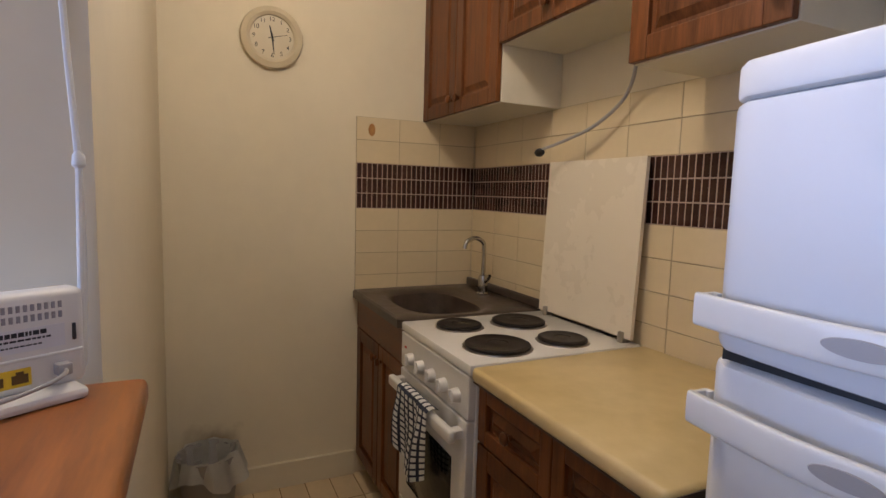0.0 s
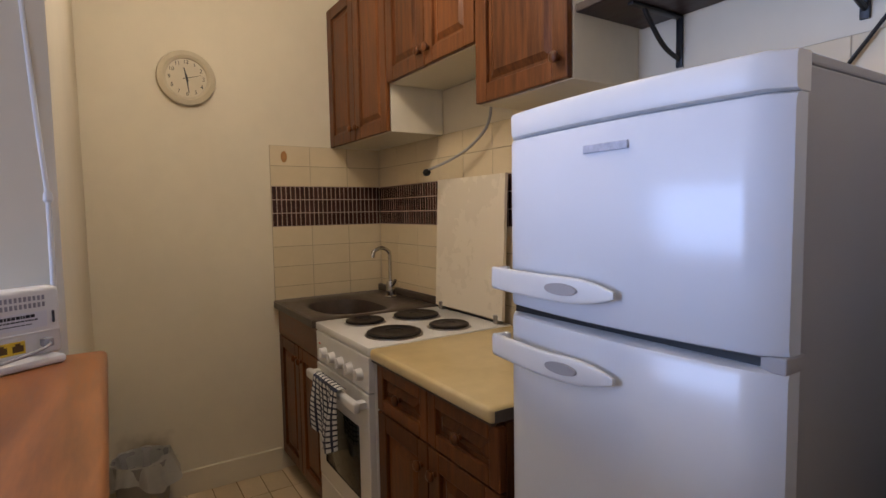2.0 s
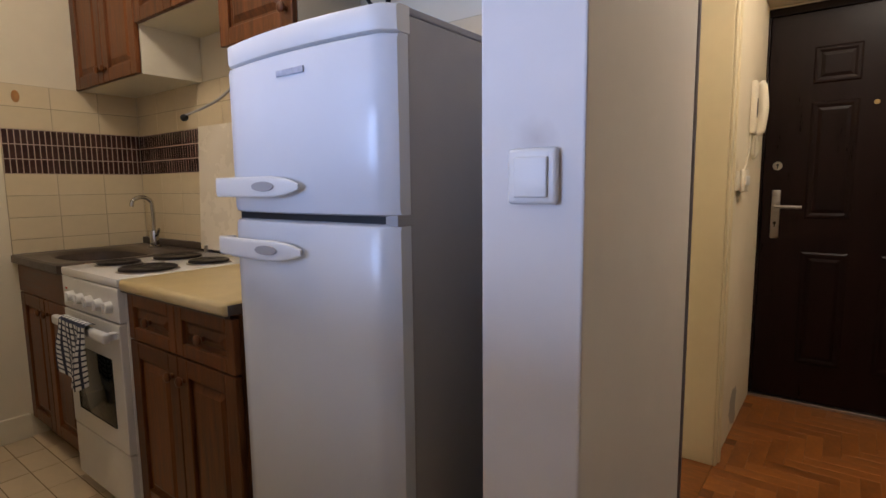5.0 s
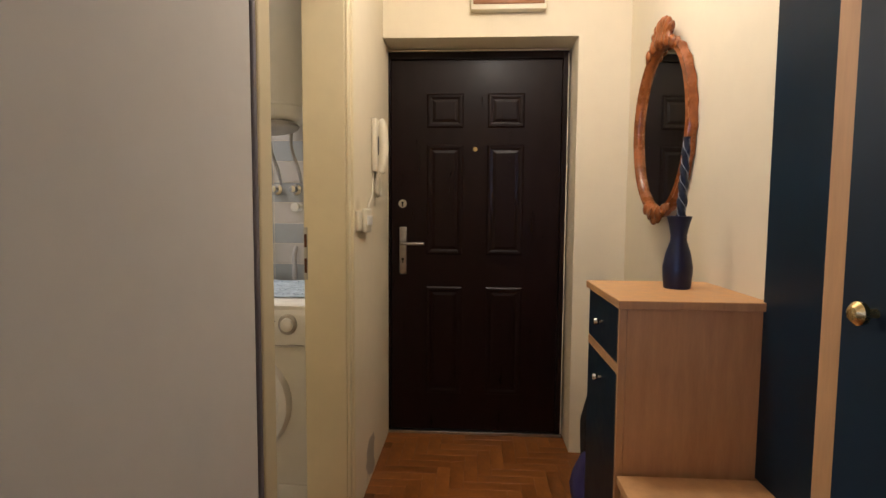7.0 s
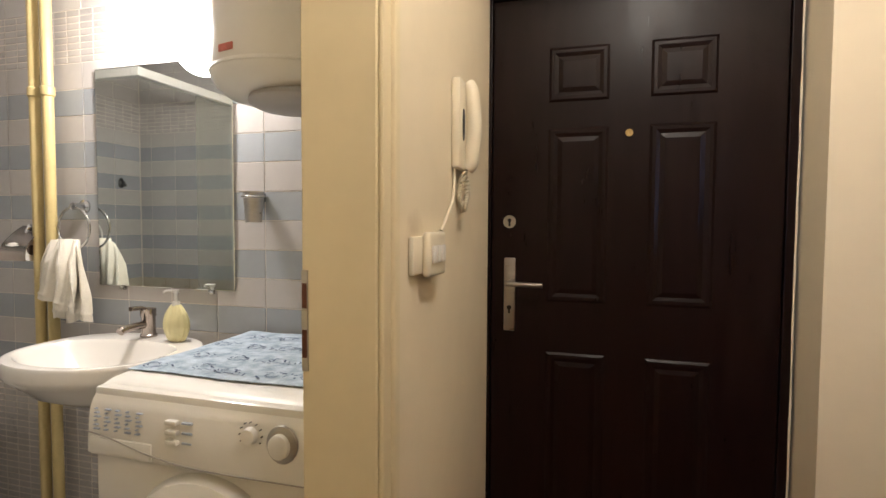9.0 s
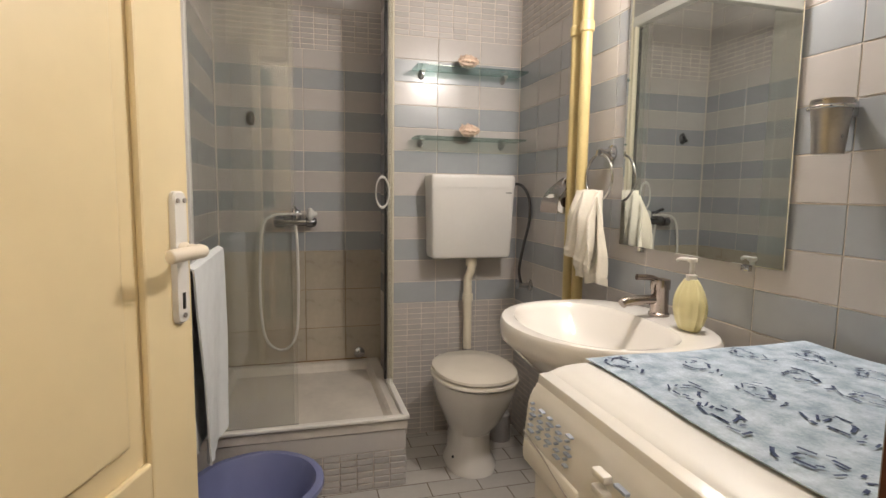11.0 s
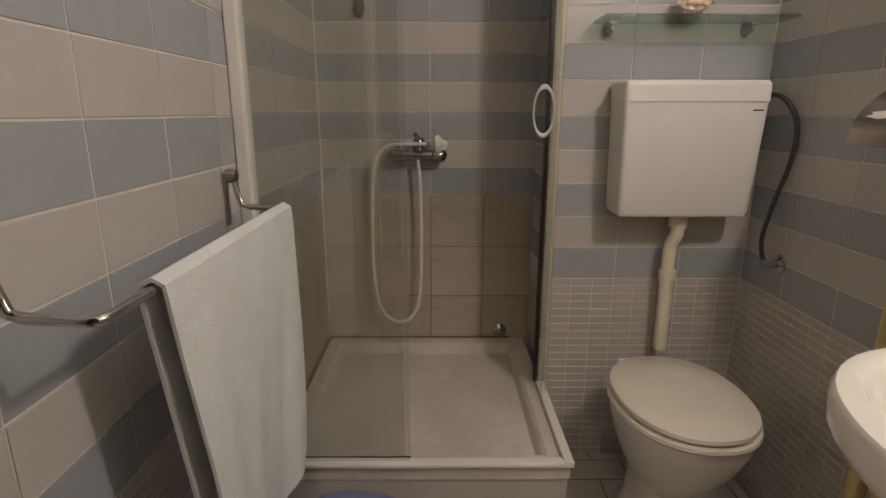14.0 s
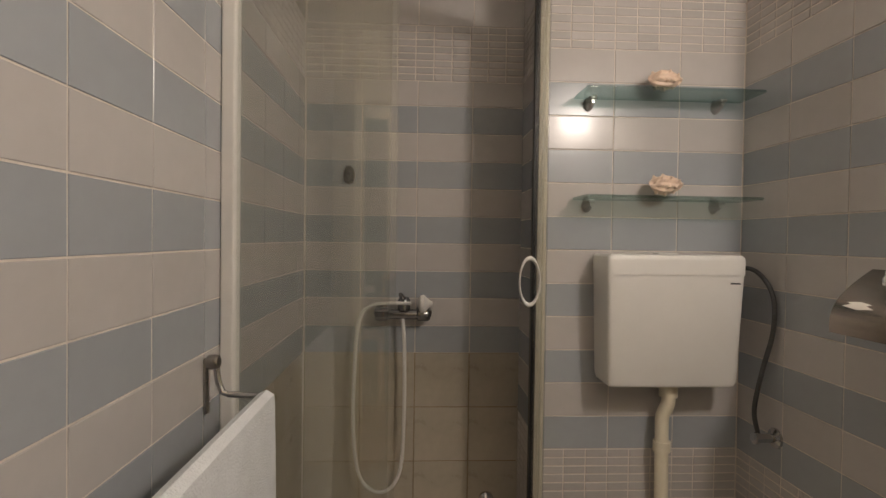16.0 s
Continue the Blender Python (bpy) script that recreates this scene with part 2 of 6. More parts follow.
def glass(name, col, rough=0.02, veil=0.0):
    m = bpy.data.materials.new(name)
    m.use_nodes = True
    nt = m.node_tree
    n, l = nt.nodes, nt.links
    tr = n.new("ShaderNodeBsdfTransparent")
    tr.inputs[0].default_value = (*col, 1)
    gl = n.new("ShaderNodeBsdfGlossy")
    gl.inputs["Roughness"].default_value = rough
    fr = n.new("ShaderNodeLayerWeight")
    pw = n.new("ShaderNodeMath")
    pw.operation = 'POWER'
    pw.inputs[1].default_value = 4.0
    l.new(fr.outputs["Facing"], pw.inputs[0])
    ma = n.new("ShaderNodeMath")
    ma.operation = 'MULTIPLY_ADD'
    ma.inputs[1].default_value, ma.inputs[2].default_value = 0.5, 0.04
    l.new(pw.outputs[0], ma.inputs[0])
    mx = n.new("ShaderNodeMixShader")
    l.new(ma.outputs[0], mx.inputs[0])
    l.new(tr.outputs[0], mx.inputs[1])
    l.new(gl.outputs[0], mx.inputs[2])
    last = mx.outputs[0]
    # pale streaks: soap residue that also carries the milky reflections in the glass
    if veil:
        tc = n.new("ShaderNodeTexCoord")
        mp = n.new("ShaderNodeMapping")
        mp.inputs["Scale"].default_value = (9, 9, 1.2)
        l.new(tc.outputs["Object"], mp.inputs[0])
        nz = n.new("ShaderNodeTexNoise")
        nz.inputs["Scale"].default_value = 3.0
        nz.inputs["Detail"].default_value = 6
        l.new(mp.outputs[0], nz.inputs["Vector"])
        mr = n.new("ShaderNodeMapRange")
        mr.inputs["From Min"].default_value, mr.inputs["From Max"].default_value = 0.3, 0.7
        mr.inputs["To Min"].default_value, mr.inputs["To Max"].default_value = veil * 0.5, veil * 1.5
        l.new(nz.outputs[0], mr.inputs[0])
        df_ = n.new("ShaderNodeBsdfDiffuse")
        df_.inputs[0].default_value = (0.60, 0.57, 0.51, 1)
        mx2 = n.new("ShaderNodeMixShader")
        l.new(mr.outputs[0], mx2.inputs[0])
        l.new(last, mx2.inputs[1])
        l.new(df_.outputs[0], mx2.inputs[2])
        last = mx2.outputs[0]
    l.new(last, n["Material Output"].inputs[0])
    return m


GLASS = glass("shower_glass", (0.955, 0.96, 0.95), veil=0.032)
SHELFGLASS = glass("green_shelf_glass", (0.70, 0.79, 0.77))
WINGLASS = glass("window_glass", (0.95, 0.96, 0.96))
LAMPGLOW = glow("lamp_glass_lit", (1.0, 0.90, 0.74), 14)


# ---- builders ----
def box(bm, x0, x1, y0, y1, z0, z1, bevel=0.0, seg=2):
    r = bmesh.ops.create_cube(bm, size=1.0)
    vs = r["verts"]
    for v in vs:
        v.co = Vector((x0 + (v.co.x + 0.5) * (x1 - x0), y0 + (v.co.y + 0.5) * (y1 - y0), z0 + (v.co.z + 0.5) * (z1 - z0)))
    if bevel:
        bmesh.ops.bevel(bm, geom=list({e for v in vs for e in v.link_edges}), offset=bevel, segments=seg, affect='EDGES', profile=0.5)
    return bm


def ring(bm, pts):
    return [bm.verts.new(p) for p in pts]


def bridge(bm, a, b):
    k = len(a)
    for i in range(k):
        bm.faces.new((a[i], a[(i + 1) % k], b[(i + 1) % k], b[i]))


def lathe(bm, profile, n=28, c=(0, 0, 0), axis='z', sx=1.0, sy=1.0):
    """Turn a profile of (radius, height) round an axis."""
    rings = []
    for r, z in profile:
        pts = []
        for i in range(n):
            a = 2 * math.pi * i / n
            p = (r * math.cos(a) * sx, r * math.sin(a) * sy, z)
            if axis == 'x':
                p = (p[2], p[0], p[1])
            elif axis == 'y':
                p = (p[0], p[2], p[1])
            pts.append((p[0] + c[0], p[1] + c[1], p[2] + c[2]))
        rings.append(ring(bm, pts))
    for a, b in zip(rings, rings[1:]):
        bridge(bm, a, b)
    bm.faces.new(rings[0])
    bm.faces.new(rings[-1])
    bmesh.ops.recalc_face_normals(bm, faces=bm.faces)
    return bm


def smooth_line(pts, k=6):
    pts = [Vector(p) for p in pts]
    out = []
    for i in range(len(pts) - 1):
        p0, p1, p2, p3 = pts[max(i - 1, 0)], pts[i], pts[i + 1], pts[min(i + 2, len(pts) - 1)]
        for j in range(k):
            t = j / k
            out.append(0.5 * ((2 * p1) + (p2 - p0) * t + (2 * p0 - 5 * p1 + 4 * p2 - p3) * t * t + (3 * p1 - p0 - 3 * p2 + p3) * t ** 3))
    out.append(pts[-1])
    return out


def tube(bm, pts, r, n=10, k=6, radii=None, closed=False):
    line = smooth_line(pts, k) if k > 1 else [Vector(p) for p in pts]
    rings = []
    up = Vector((0.13, 0.27, 0.95)).normalized()
    for i, p in enumerate(line):
        d = (line[min(i + 1, len(line) - 1)] - line[max(i - 1, 0)]).normalized()
        u = d.cross(up)
        if u.length < 0.05:
            u = d.cross(Vector((1, 0, 0)))
        u.normalize()
        w = d.cross(u)
        up = u.cross(d)
        rr = radii(i / (len(line) - 1)) if radii else r
        rings.append(ring(bm, [p + (u * math.cos(2 * math.pi * j / n) + w * math.sin(2 * math.pi * j / n)) * rr for j in range(n)]))
    for a, b in zip(rings, rings[1:]):
        bridge(bm, a, b)
    bm.faces.new(rings[0])
    bm.faces.new(rings[-1])
    bmesh.ops.recalc_face_normals(bm, faces=bm.faces)
    return bm


def torus(bm, c, R, r, axis='y', n=36, m=10, sx=1.0, sz=1.0):
    rings = []
    for i in range(n):
        a = 2 * math.pi * i / n
        pts = []
        for j in range(m):
            b = 2 * math.pi * j / m
            q = R + r * math.cos(b)
            u, v, w = q * math.cos(a) * sx, q * math.sin(a) * sz, r * math.sin(b)
            p = {'y': (u, w, v), 'x': (w, u, v), 'z': (u, v, w)}[axis]
            pts.append((c[0] + p[0], c[1] + p[1], c[2] + p[2]))
        rings.append(ring(bm, pts))
    for i in range(n):
        bridge(bm, rings[i], rings[(i + 1) % n])
    bmesh.ops.recalc_face_normals(bm, faces=bm.faces)
    return bm


def surf(bm, f, nu, nv, thick=0.0):
    """A sheet f(u, v), given thickness along its normals."""
    vs = [[bm.verts.new(f(i / nu, j / nv)) for j in range(nv + 1)] for i in range(nu + 1)]
    fs = [bm.faces.new((vs[i][j], vs[i + 1][j], vs[i + 1][j + 1], vs[i][j + 1])) for i in range(nu) for j in range(nv)]
    if thick:
        bm.normal_update()
        ws = [[bm.verts.new(v.co - v.normal * thick) for v in row] for row in vs]
        for i in range(nu):
            for j in range(nv):
                bm.faces.new((ws[i][j], ws[i][j + 1], ws[i + 1][j + 1], ws[i + 1][j]))
            for j in (0, nv):
                bm.faces.new((vs[i][j], vs[i + 1][j], ws[i + 1][j], ws[i][j]))
        for j in range(nv):
            for i in (0, nu):
                bm.faces.new((vs[i][j], vs[i][j + 1], ws[i][j + 1], ws[i][j]))
    bmesh.ops.recalc_face_normals(bm, faces=bm.faces)
    return bm


def mesh_of(bm, name, material, smooth=False):
    me = bpy.data.meshes.new(name)
    if smooth:
        for f in bm.faces:
            f.smooth = True
    bm.to_mesh(me)
    bm.free()
    if smooth:
        me.set_sharp_from_angle(angle=radians(38))
    me.materials.append(material)
    return me


def part(name, bm, material, parent=None, label="", smooth=True, at=None):
    ob = new(name, mesh_of(bm, name, material, smooth))
    if parent is not None:
        ob.parent = parent
    if at is not None:
        ob.matrix_basis = at
    if label:
        tagged(ob, label=label)
    return ob


def piece(name, me, parent, at):
    ob = new(name, me)
    ob.parent = parent
    ob.matrix_basis = at
    return ob


def thing(name, loc, label, category, rz=0.0, group="", kind=""):
    ob = new(name)
    ob.empty_display_size = 0.05
    ob.matrix_world = pose(*loc, 0, 0, rz)
    return tagged(ob, label, category, group, kind)


def nb():
    return bmesh.new()


def structure(name, boxes, material, label, bevel=0.0):
    bm = nb()
    for b in boxes:
        box(bm, *b, bevel=bevel)
    return tagged(part(name, bm, material, smooth=False), label, name.split("_")[0], kind="structure")


# ---- the rooms ----
KX, KY, SY = -2.62, 3.08, 1.685     # kitchen: clock wall, tiled wall, pass-through wall
BY0, BY1, BX = 3.385, 4.777, -2.68   # bathroom: shower wall, mirror wall, end wall
TX = -2.31                           # wall behind the toilet
HX, EX, NY = 0.02, 1.2, 4.825        # hall: left wall, right wall, front wall
CH = 2.55

floor_kitchen = structure("floor_kitchen", [(KX - .12, -.05, SY - .12, KY + .02, -.12, -.0018)], GROUT_F, "brown joints of a beige tiled kitchen floor")
floor_hall = structure("floor_hall", [(-.05, EX + .1, SY - .12, 5.2, -.12, -.0018)], OAK_DARK, "dark bed under the oak parquet floor")
floor_bath = structure("floor_bathroom", [(BX - .1, -.051, KY + .021, BY1 + .1, -.12, -.0018)], surface("brown_bath_floor_grout", (.20, .165, .13), .9, var=.25, scale=14), "brown joints of a tiled bathroom floor")
floor_living = structure("floor_living_room", [(-3.6, EX + .1, -2.2, SY - .121, -.12, 0)], BEECH, "plain wooden floor of the room beyond the bar")
ceiling = structure("ceiling", [(-3.7, EX + .2, -2.3, 5.3, CH, CH + .1)], CEIL, "plain white painted ceiling")

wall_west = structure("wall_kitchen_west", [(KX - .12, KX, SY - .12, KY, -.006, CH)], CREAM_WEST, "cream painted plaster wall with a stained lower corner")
wall_kitchen = structure("wall_kitchen_north", [(KX - .12, -.131, KY, KY + .17, -.006, CH)], CREAM, "cream plaster wall with glazed tiles above the worktop")
wall_south = structure("wall_kitchen_south", [
    (KX, -1.15, SY - .12, 1.725, 0, CH), (-1.15, .12, SY - .12, SY, 0, 1.021), (-1.15, .12, SY - .12, SY, 2.25, CH),
    (.12, EX + .1, SY - .12, SY, 0, CH)], CREAM, "cream wall with a wide pass-through opening above a bar")
stub = structure("wall_stub", [(-.06, .108, 2.465, 3.076, -.006, CH)], WHITEWALL, "white painted wall end beside the fridge", bevel=.004)
wall_hall_left = structure("wall_hall_left", [
    (-.13, HX, 3.0765, 3.235, -.006, CH), (-.13, -.061, KY - .003, 3.0764, -.006, CH), (-.13, HX, 4.10, 5.15, -.006, CH), (-.13, HX, 3.235, 4.10, 2.06, CH)], CREAM_HALL, "cream hall wall around the bathroom doorway")
wall_hall_front = structure("wall_hall_front", [
    (.021, EX, NY, NY + .3, 2.03, CH), (.955, EX, NY, NY + .3, -.006, 2.03)], CREAM, "cream wall around the deep entrance door niche")
wall_hall_right = structure("wall_hall_right", [(EX, EX + .12, SY, 5.15, -.006, CH)], CREAM, "cream painted hall wall behind the coat rack")
wall_landing = structure("wall_landing", [(-.13, EX + .1, 5.151, 5.25, -.006, CH)], WHITEWALL, "plain wall behind the entrance door")
wall_bath_s = structure("wall_bathroom_south", [(BX - .12, -.45, KY + .171, BY0 - .0016, -.006, CH)], GROUT, "grey joints of a tiled bathroom wall")
wall_bath_n = structure("wall_bathroom_north", [(BX - .12, -.131, BY1 + .0016, BY1 + .12, -.006, CH)], GROUT, "grey joints of the tiled wall behind the washbasin")
wall_bath_w = structure("wall_bathroom_west", [(BX - .12, BX - .0016, BY0 - .0016, 4.176, -.006, CH), (BX - .12, TX - .0016, 4.176, BY1 + .0016, -.006, CH)], GROUT, "grey joints of the tiled walls behind shower and toilet")
wall_liv_w = structure("wall_living_west", [(-3.7, -3.6, -2.2, SY - .12, 0, CH)], WHITEWALL, "plain white wall of the room beyond the bar")
wall_liv_e = structure("wall_living_east", [(EX + .1, EX + .2, -2.2, SY - .12, 0, CH)], WHITEWALL, "plain white wall of the room beyond the bar")
wall_liv_n = structure("wall_living_north", [(-3.6, KX - .121, SY - .24, SY - .12, 0, CH)], WHITEWALL, "plain white wall of the room beyond the bar")
wall_liv_s = structure("wall_living_south", [(-3.6, -2.95, -2.2, -2.05, 0, CH), (-.55, EX + .1, -2.2, -2.05, 0, CH), (-2.95, -.55, -2.2, -2.05, 2.3, CH)], WHITEWALL, "white wall with a wide balcony window")

win = thing("window_1", (-1.75, -2.12, 0), "wide white framed balcony window with daylight behind it", "window", kind="structure")
bm = nb()
for x in (-1.2, -.42, .36, 1.15):
    box(bm, x, x + .05, -.03, .03, 0, 2.3)
for z in (0, 2.24, .85):
    box(bm, -1.2, 1.2, -.03, .03, z, z + .06)
part("window_frame", bm, PLASTIC, win, smooth=False)
o = part("pane", box(nb(), -1.2, 1.2, -.004, .004, 0, 2.3), WINGLASS, win, smooth=False)
o.visible_shadow = False

# added strip: the bluish shadow edge of the wall end, put into its colour
tagged(part("trim_shade_edge", box(nb(), .086, .112, 3.0765, 3.090, 0, 2.3, bevel=.003), surface("grey_violet_shade", (.24, .23, .28), .4, metal=.5, var=.1), smooth=False), "grey-violet strip standing in for the shaded edge of the wall end", "trim", kind="structure")

# skirting in the kitchen
structure("baseboard_kitchen", [(KX, KX + .018, 1.726, 2.49, 0, .115)], CREAM, "cream painted skirting along the clock wall", bevel=.004)

# cream bathroom door frame
df = thing("door_frame", (-.06, 3.672, 0), "cream painted wooden frame of the bathroom doorway", "door frame", kind="structure")
bm = nb()
box(bm, -.072, .0795, .395, .427, 0, 2.06, bevel=.004)
part("jamb", bm, FRAMECREAM, df, smooth=False)
part("jamb", box(nb(), -.075, .06, -.445, -.395, 0, 2.06, bevel=.004), FRAMECREAM, df, smooth=False)
part("lintel", box(nb(), -.072, .0795, -.395, .395, 2.01, 2.06), FRAMECREAM, df, smooth=False)
bm = nb()
box(bm, .080, .090, .397, .45, 0, 2.11, bevel=.004)
box(bm, .080, .098, .432, .461, 0, 2.12, bevel=.006)
part("casing", bm, FRAMECREAM, df, smooth=False)
part("casing", box(nb(), .081, .124, -.46, -.395, 0, 2.11, bevel=.006), FRAMECREAM, df, smooth=False)
part("casing", box(nb(), .081, .098, -.394, .396, 2.015, 2.11, bevel=.006), FRAMECREAM, df, smooth=False)
st = part("strike_plate", box(nb(), -.0715, -.058, .3925, .3948, .955, 1.142, bevel=.001), STEEL, df, "worn steel strike plate", smooth=False)
bm = nb()
box(bm, -.0695, -.0605, .3912, .3925, .980, 1.032)
box(bm, -.0695, -.0605, .3912, .3925, 1.072, 1.118)
part("latch_hole", bm, surface("rusty_wood_hole", (.10, .035, .015), .8, var=.4, scale=60), st, smooth=False)
structure("trim_threshold", [(-.135, HX, 3.285, 4.066, -.006, .004)], PARQUET, "oak threshold strip in the bathroom doorway", bevel=.002)

# open bathroom door
ang = math.degrees(math.atan2(3.565 - 3.30, -.945 + .135))
bd = thing("door_1", (-.135, 3.30, 0), "open cream painted panel door with white lever handle", "door", rz=ang, kind="structure")
bm = nb()
L, T = .812, .02
box(bm, 0, L, -T, T - .006, .012, 2.0)
for x0, x1, z0, z1 in ((0, .13, .012, 2.0), (L - .13, L, .012, 2.0), (.13, L - .13, 1.88, 2.0), (.13, L - .13, .012, .20), (.13, L - .13, .62, .74)):
    box(bm, x0, x1, -T - .012, -T, z0, z1, bevel=.005)
part("leaf", bm, DOORCREAM, bd, smooth=False)
for z0, z1 in ((.22, .60), (.76, 1.86)):
    bm = nb()
    box(bm, .17, L - .17, -T - .008, -T + .001, z0 + .02, z1 - .02, bevel=.006)
    part("panel", bm, DOORCREAM, bd, smooth=False)
bm = nb()
oval = []
for k_ in range(32):
    t_ = 2 * math.pi * (k_ + .5) / 32
    oval.append((L - .042 + .019 * math.copysign(abs(math.cos(t_)) ** .55, math.cos(t_)), 1.0385 + .1065 * math.copysign(abs(math.sin(t_)) ** .13, math.sin(t_))))
rims = [ring(bm, [(L - .042 + (x - L + .042) * s_, y, 1.0385 + (z - 1.0385) * (1 - (1 - s_) * .2)) for x, z in oval]) for s_, y in ((1, -T - .012), (1, -T - .018), (.88, -T - .021))]
bridge(bm, rims[0], rims[1])
bridge(bm, rims[1], rims[2])
bm.faces.new(rims[2])
bm.faces.new(rims[0])
bmesh.ops.recalc_face_normals(bm, faces=bm.faces)
pl = part("handle_plate", bm, PLASTIC, bd, "white enamelled handle plate")
for x, z in ((L - .052, 1.13), (L - .032, 1.13), (L - .042, .945)):
    part("screw", lathe(nb(), [(.004, -.0005), (.004, .0025)], 10, (x, -T - .0235, z), 'y'), STEEL, pl)
part("keyhole", box(nb(), L - .046, L - .038, -T - .0225, -T - .0205, .955, .982, bevel=.001), BLACK, pl, smooth=False)
bm = nb()
tube(bm, [(L - .042, -T - .018, 1.05), (L - .042, -T - .042, 1.051), (L - .047, -T - .056, 1.05), (L - .062, -T - .063, 1.051), (L - .10, -T - .064, 1.052), (L - .135, -T - .062, 1.052), (L - .148, -T - .060, 1.051)], .01, 16, 8, radii=lambda q: .0105 if q < .15 else (.0092 if q < .93 else .0092 * math.sqrt(max(.05, 1 - ((q - .93) / .071) ** 2))))
for v in bm.verts:
    if v.co.y < -T - .045:
        v.co.z = 1.045 + (v.co.z - 1.045) * 1.12
lathe(bm, [(.014, 0), (.014, -.010), (.011, -.014)], 18, (L - .042, -T - .018, 1.05), 'y')
part("lever", bm, surface("cream_lever_enamel", (.74, .67, .56), .3, var=.04, scale=8, rvar=.04), bd, "cream enamelled lever handle")

# entrance door
ed = thing("door_2", (.4725, 5.02, 0), "closed dark brown security door with six pressed panels", "door", kind="structure")
bm = nb()
box(bm, -.44, .44, -.012, .05, .02, 1.975, bevel=.003)
leaf = part("leaf", bm, DOORDARK, ed, smooth=False)
bm = nb()
box(bm, -.4725, -.442, -.02, .06, 0, 2.015, bevel=.003)
box(bm, .442, .4725, -.02, .06, 0, 2.015, bevel=.003)
box(bm, -.442, .442, -.02, .06, 1.977, 2.015, bevel=.003)
part("door_frame", bm, DOORDARK, ed, smooth=False)
part("sill", box(nb(), -.4725, .4725, -.03, .06, 0, .016, bevel=.003), STEEL, ed, "thin steel threshold", smooth=False)

random.seed(7)
for x0, x1, z0, z1 in ((-.4715, -.4665, .02, 2.0), (.4665, .4715, .02, 2.0), (-.47, .47, 2.016, 2.022)):
    bm = nb()
    up = z1 - z0 > x1 - x0
    k_ = 26
    rows = []
    for i in range(k_ + 1):
        t_ = i / k_
        w0, w1 = random.uniform(-.0008, .0012), random.uniform(-.0015, .0008)
        rows.append(ring(bm, [(x0 + w0, -.0235, z0 + (z1 - z0) * t_), (x1 + w1, -.0235, z0 + (z1 - z0) * t_), (x1 + w1, -.019, z0 + (z1 - z0) * t_), (x0 + w0, -.019, z0 + (z1 - z0) * t_)] if up else
                         [(x0 + (x1 - x0) * t_, -.0235, z0 + w0), (x0 + (x1 - x0) * t_, -.0235, z1 + w1), (x0 + (x1 - x0) * t_, -.019, z1 + w1), (x0 + (x1 - x0) * t_, -.019, z0 + w0)]))
    for p_, q_ in zip(rows, rows[1:]):
        bridge(bm, p_, q_)
    bm.faces.new(rows[0])
    bm.faces.new(rows[-1])
    bmesh.ops.recalc_face_normals(bm, faces=bm.faces)
    part("sealing_bead", bm, CREAM, ed, "ragged white filler along the frame", smooth=False)


def pressed(x0, x1, z0, z1):
    bm = nb()
    y = -.012
    loops = []
    for d, dy in ((0, 0), (.008, -.005), (.018, -.005), (.030, -.001), (.045, -.005)):
        loops.append(ring(bm, [(x0 + d, y + dy, z0 + d), (x1 - d, y + dy, z0 + d), (x1 - d, y + dy, z1 - d), (x0 + d, y + dy, z1 - d)]))
    for a, b in zip(loops, loops[1:]):
        bridge(bm, a, b)
    bm.faces.new(loops[-1])
    bmesh.ops.recalc_face_normals(bm, faces=bm.faces)
    part("panel", bm, DOORDARK, ed, smooth=False)


for x0, x1 in ((-.252, -.062), (.062, .252)):
    pressed(x0, x1, 1.63, 1.805)
    pressed(x0, x1, .97, 1.545)
    pressed(x0, x1, .22, .80)
part("peephole", lathe(nb(), [(.012, -.006), (.013, 0), (.011, .004)], 16, (.0, -.014, 1.52), 'y'), BRASS, ed, "small brass peephole")
es = part("escutcheon", lathe(nb(), [(.022, -.006), (.025, .001)], 20, (-.378, -.013, 1.237), 'y'), CHROME, ed, "round chrome lock escutcheon")
bm = nb()
lathe(bm, [(.006, -.001), (.006, .001)], 12, (-.378, -.0205, 1.242), 'y')
box(bm, -.381, -.375, -.0215, -.0195, 1.222, 1.242)
part("keyhole", bm, BLACK, es, smooth=False)
hp = part("handle_plate", box(nb(), -.395, -.356, -.022, -.012, .865, 1.115, bevel=.004), STEEL, ed, "worn steel handle plate")
bm = nb()
tube(bm, [(-.376, -.02, 1.03), (-.376, -.06, 1.03), (-.36, -.068, 1.03), (-.26, -.068, 1.028)], .009, 10)
part("lever", bm, STEEL, ed, "steel lever handle")
bm = nb()
lathe(bm, [(.008, -.001), (.008, .001)], 12, (-.376, -.0225, .945), 'y')
box(bm, -.379, -.373, -.0235, -.0215, .925, .945)
part("keyhole", bm, BLACK, hp, smooth=False)

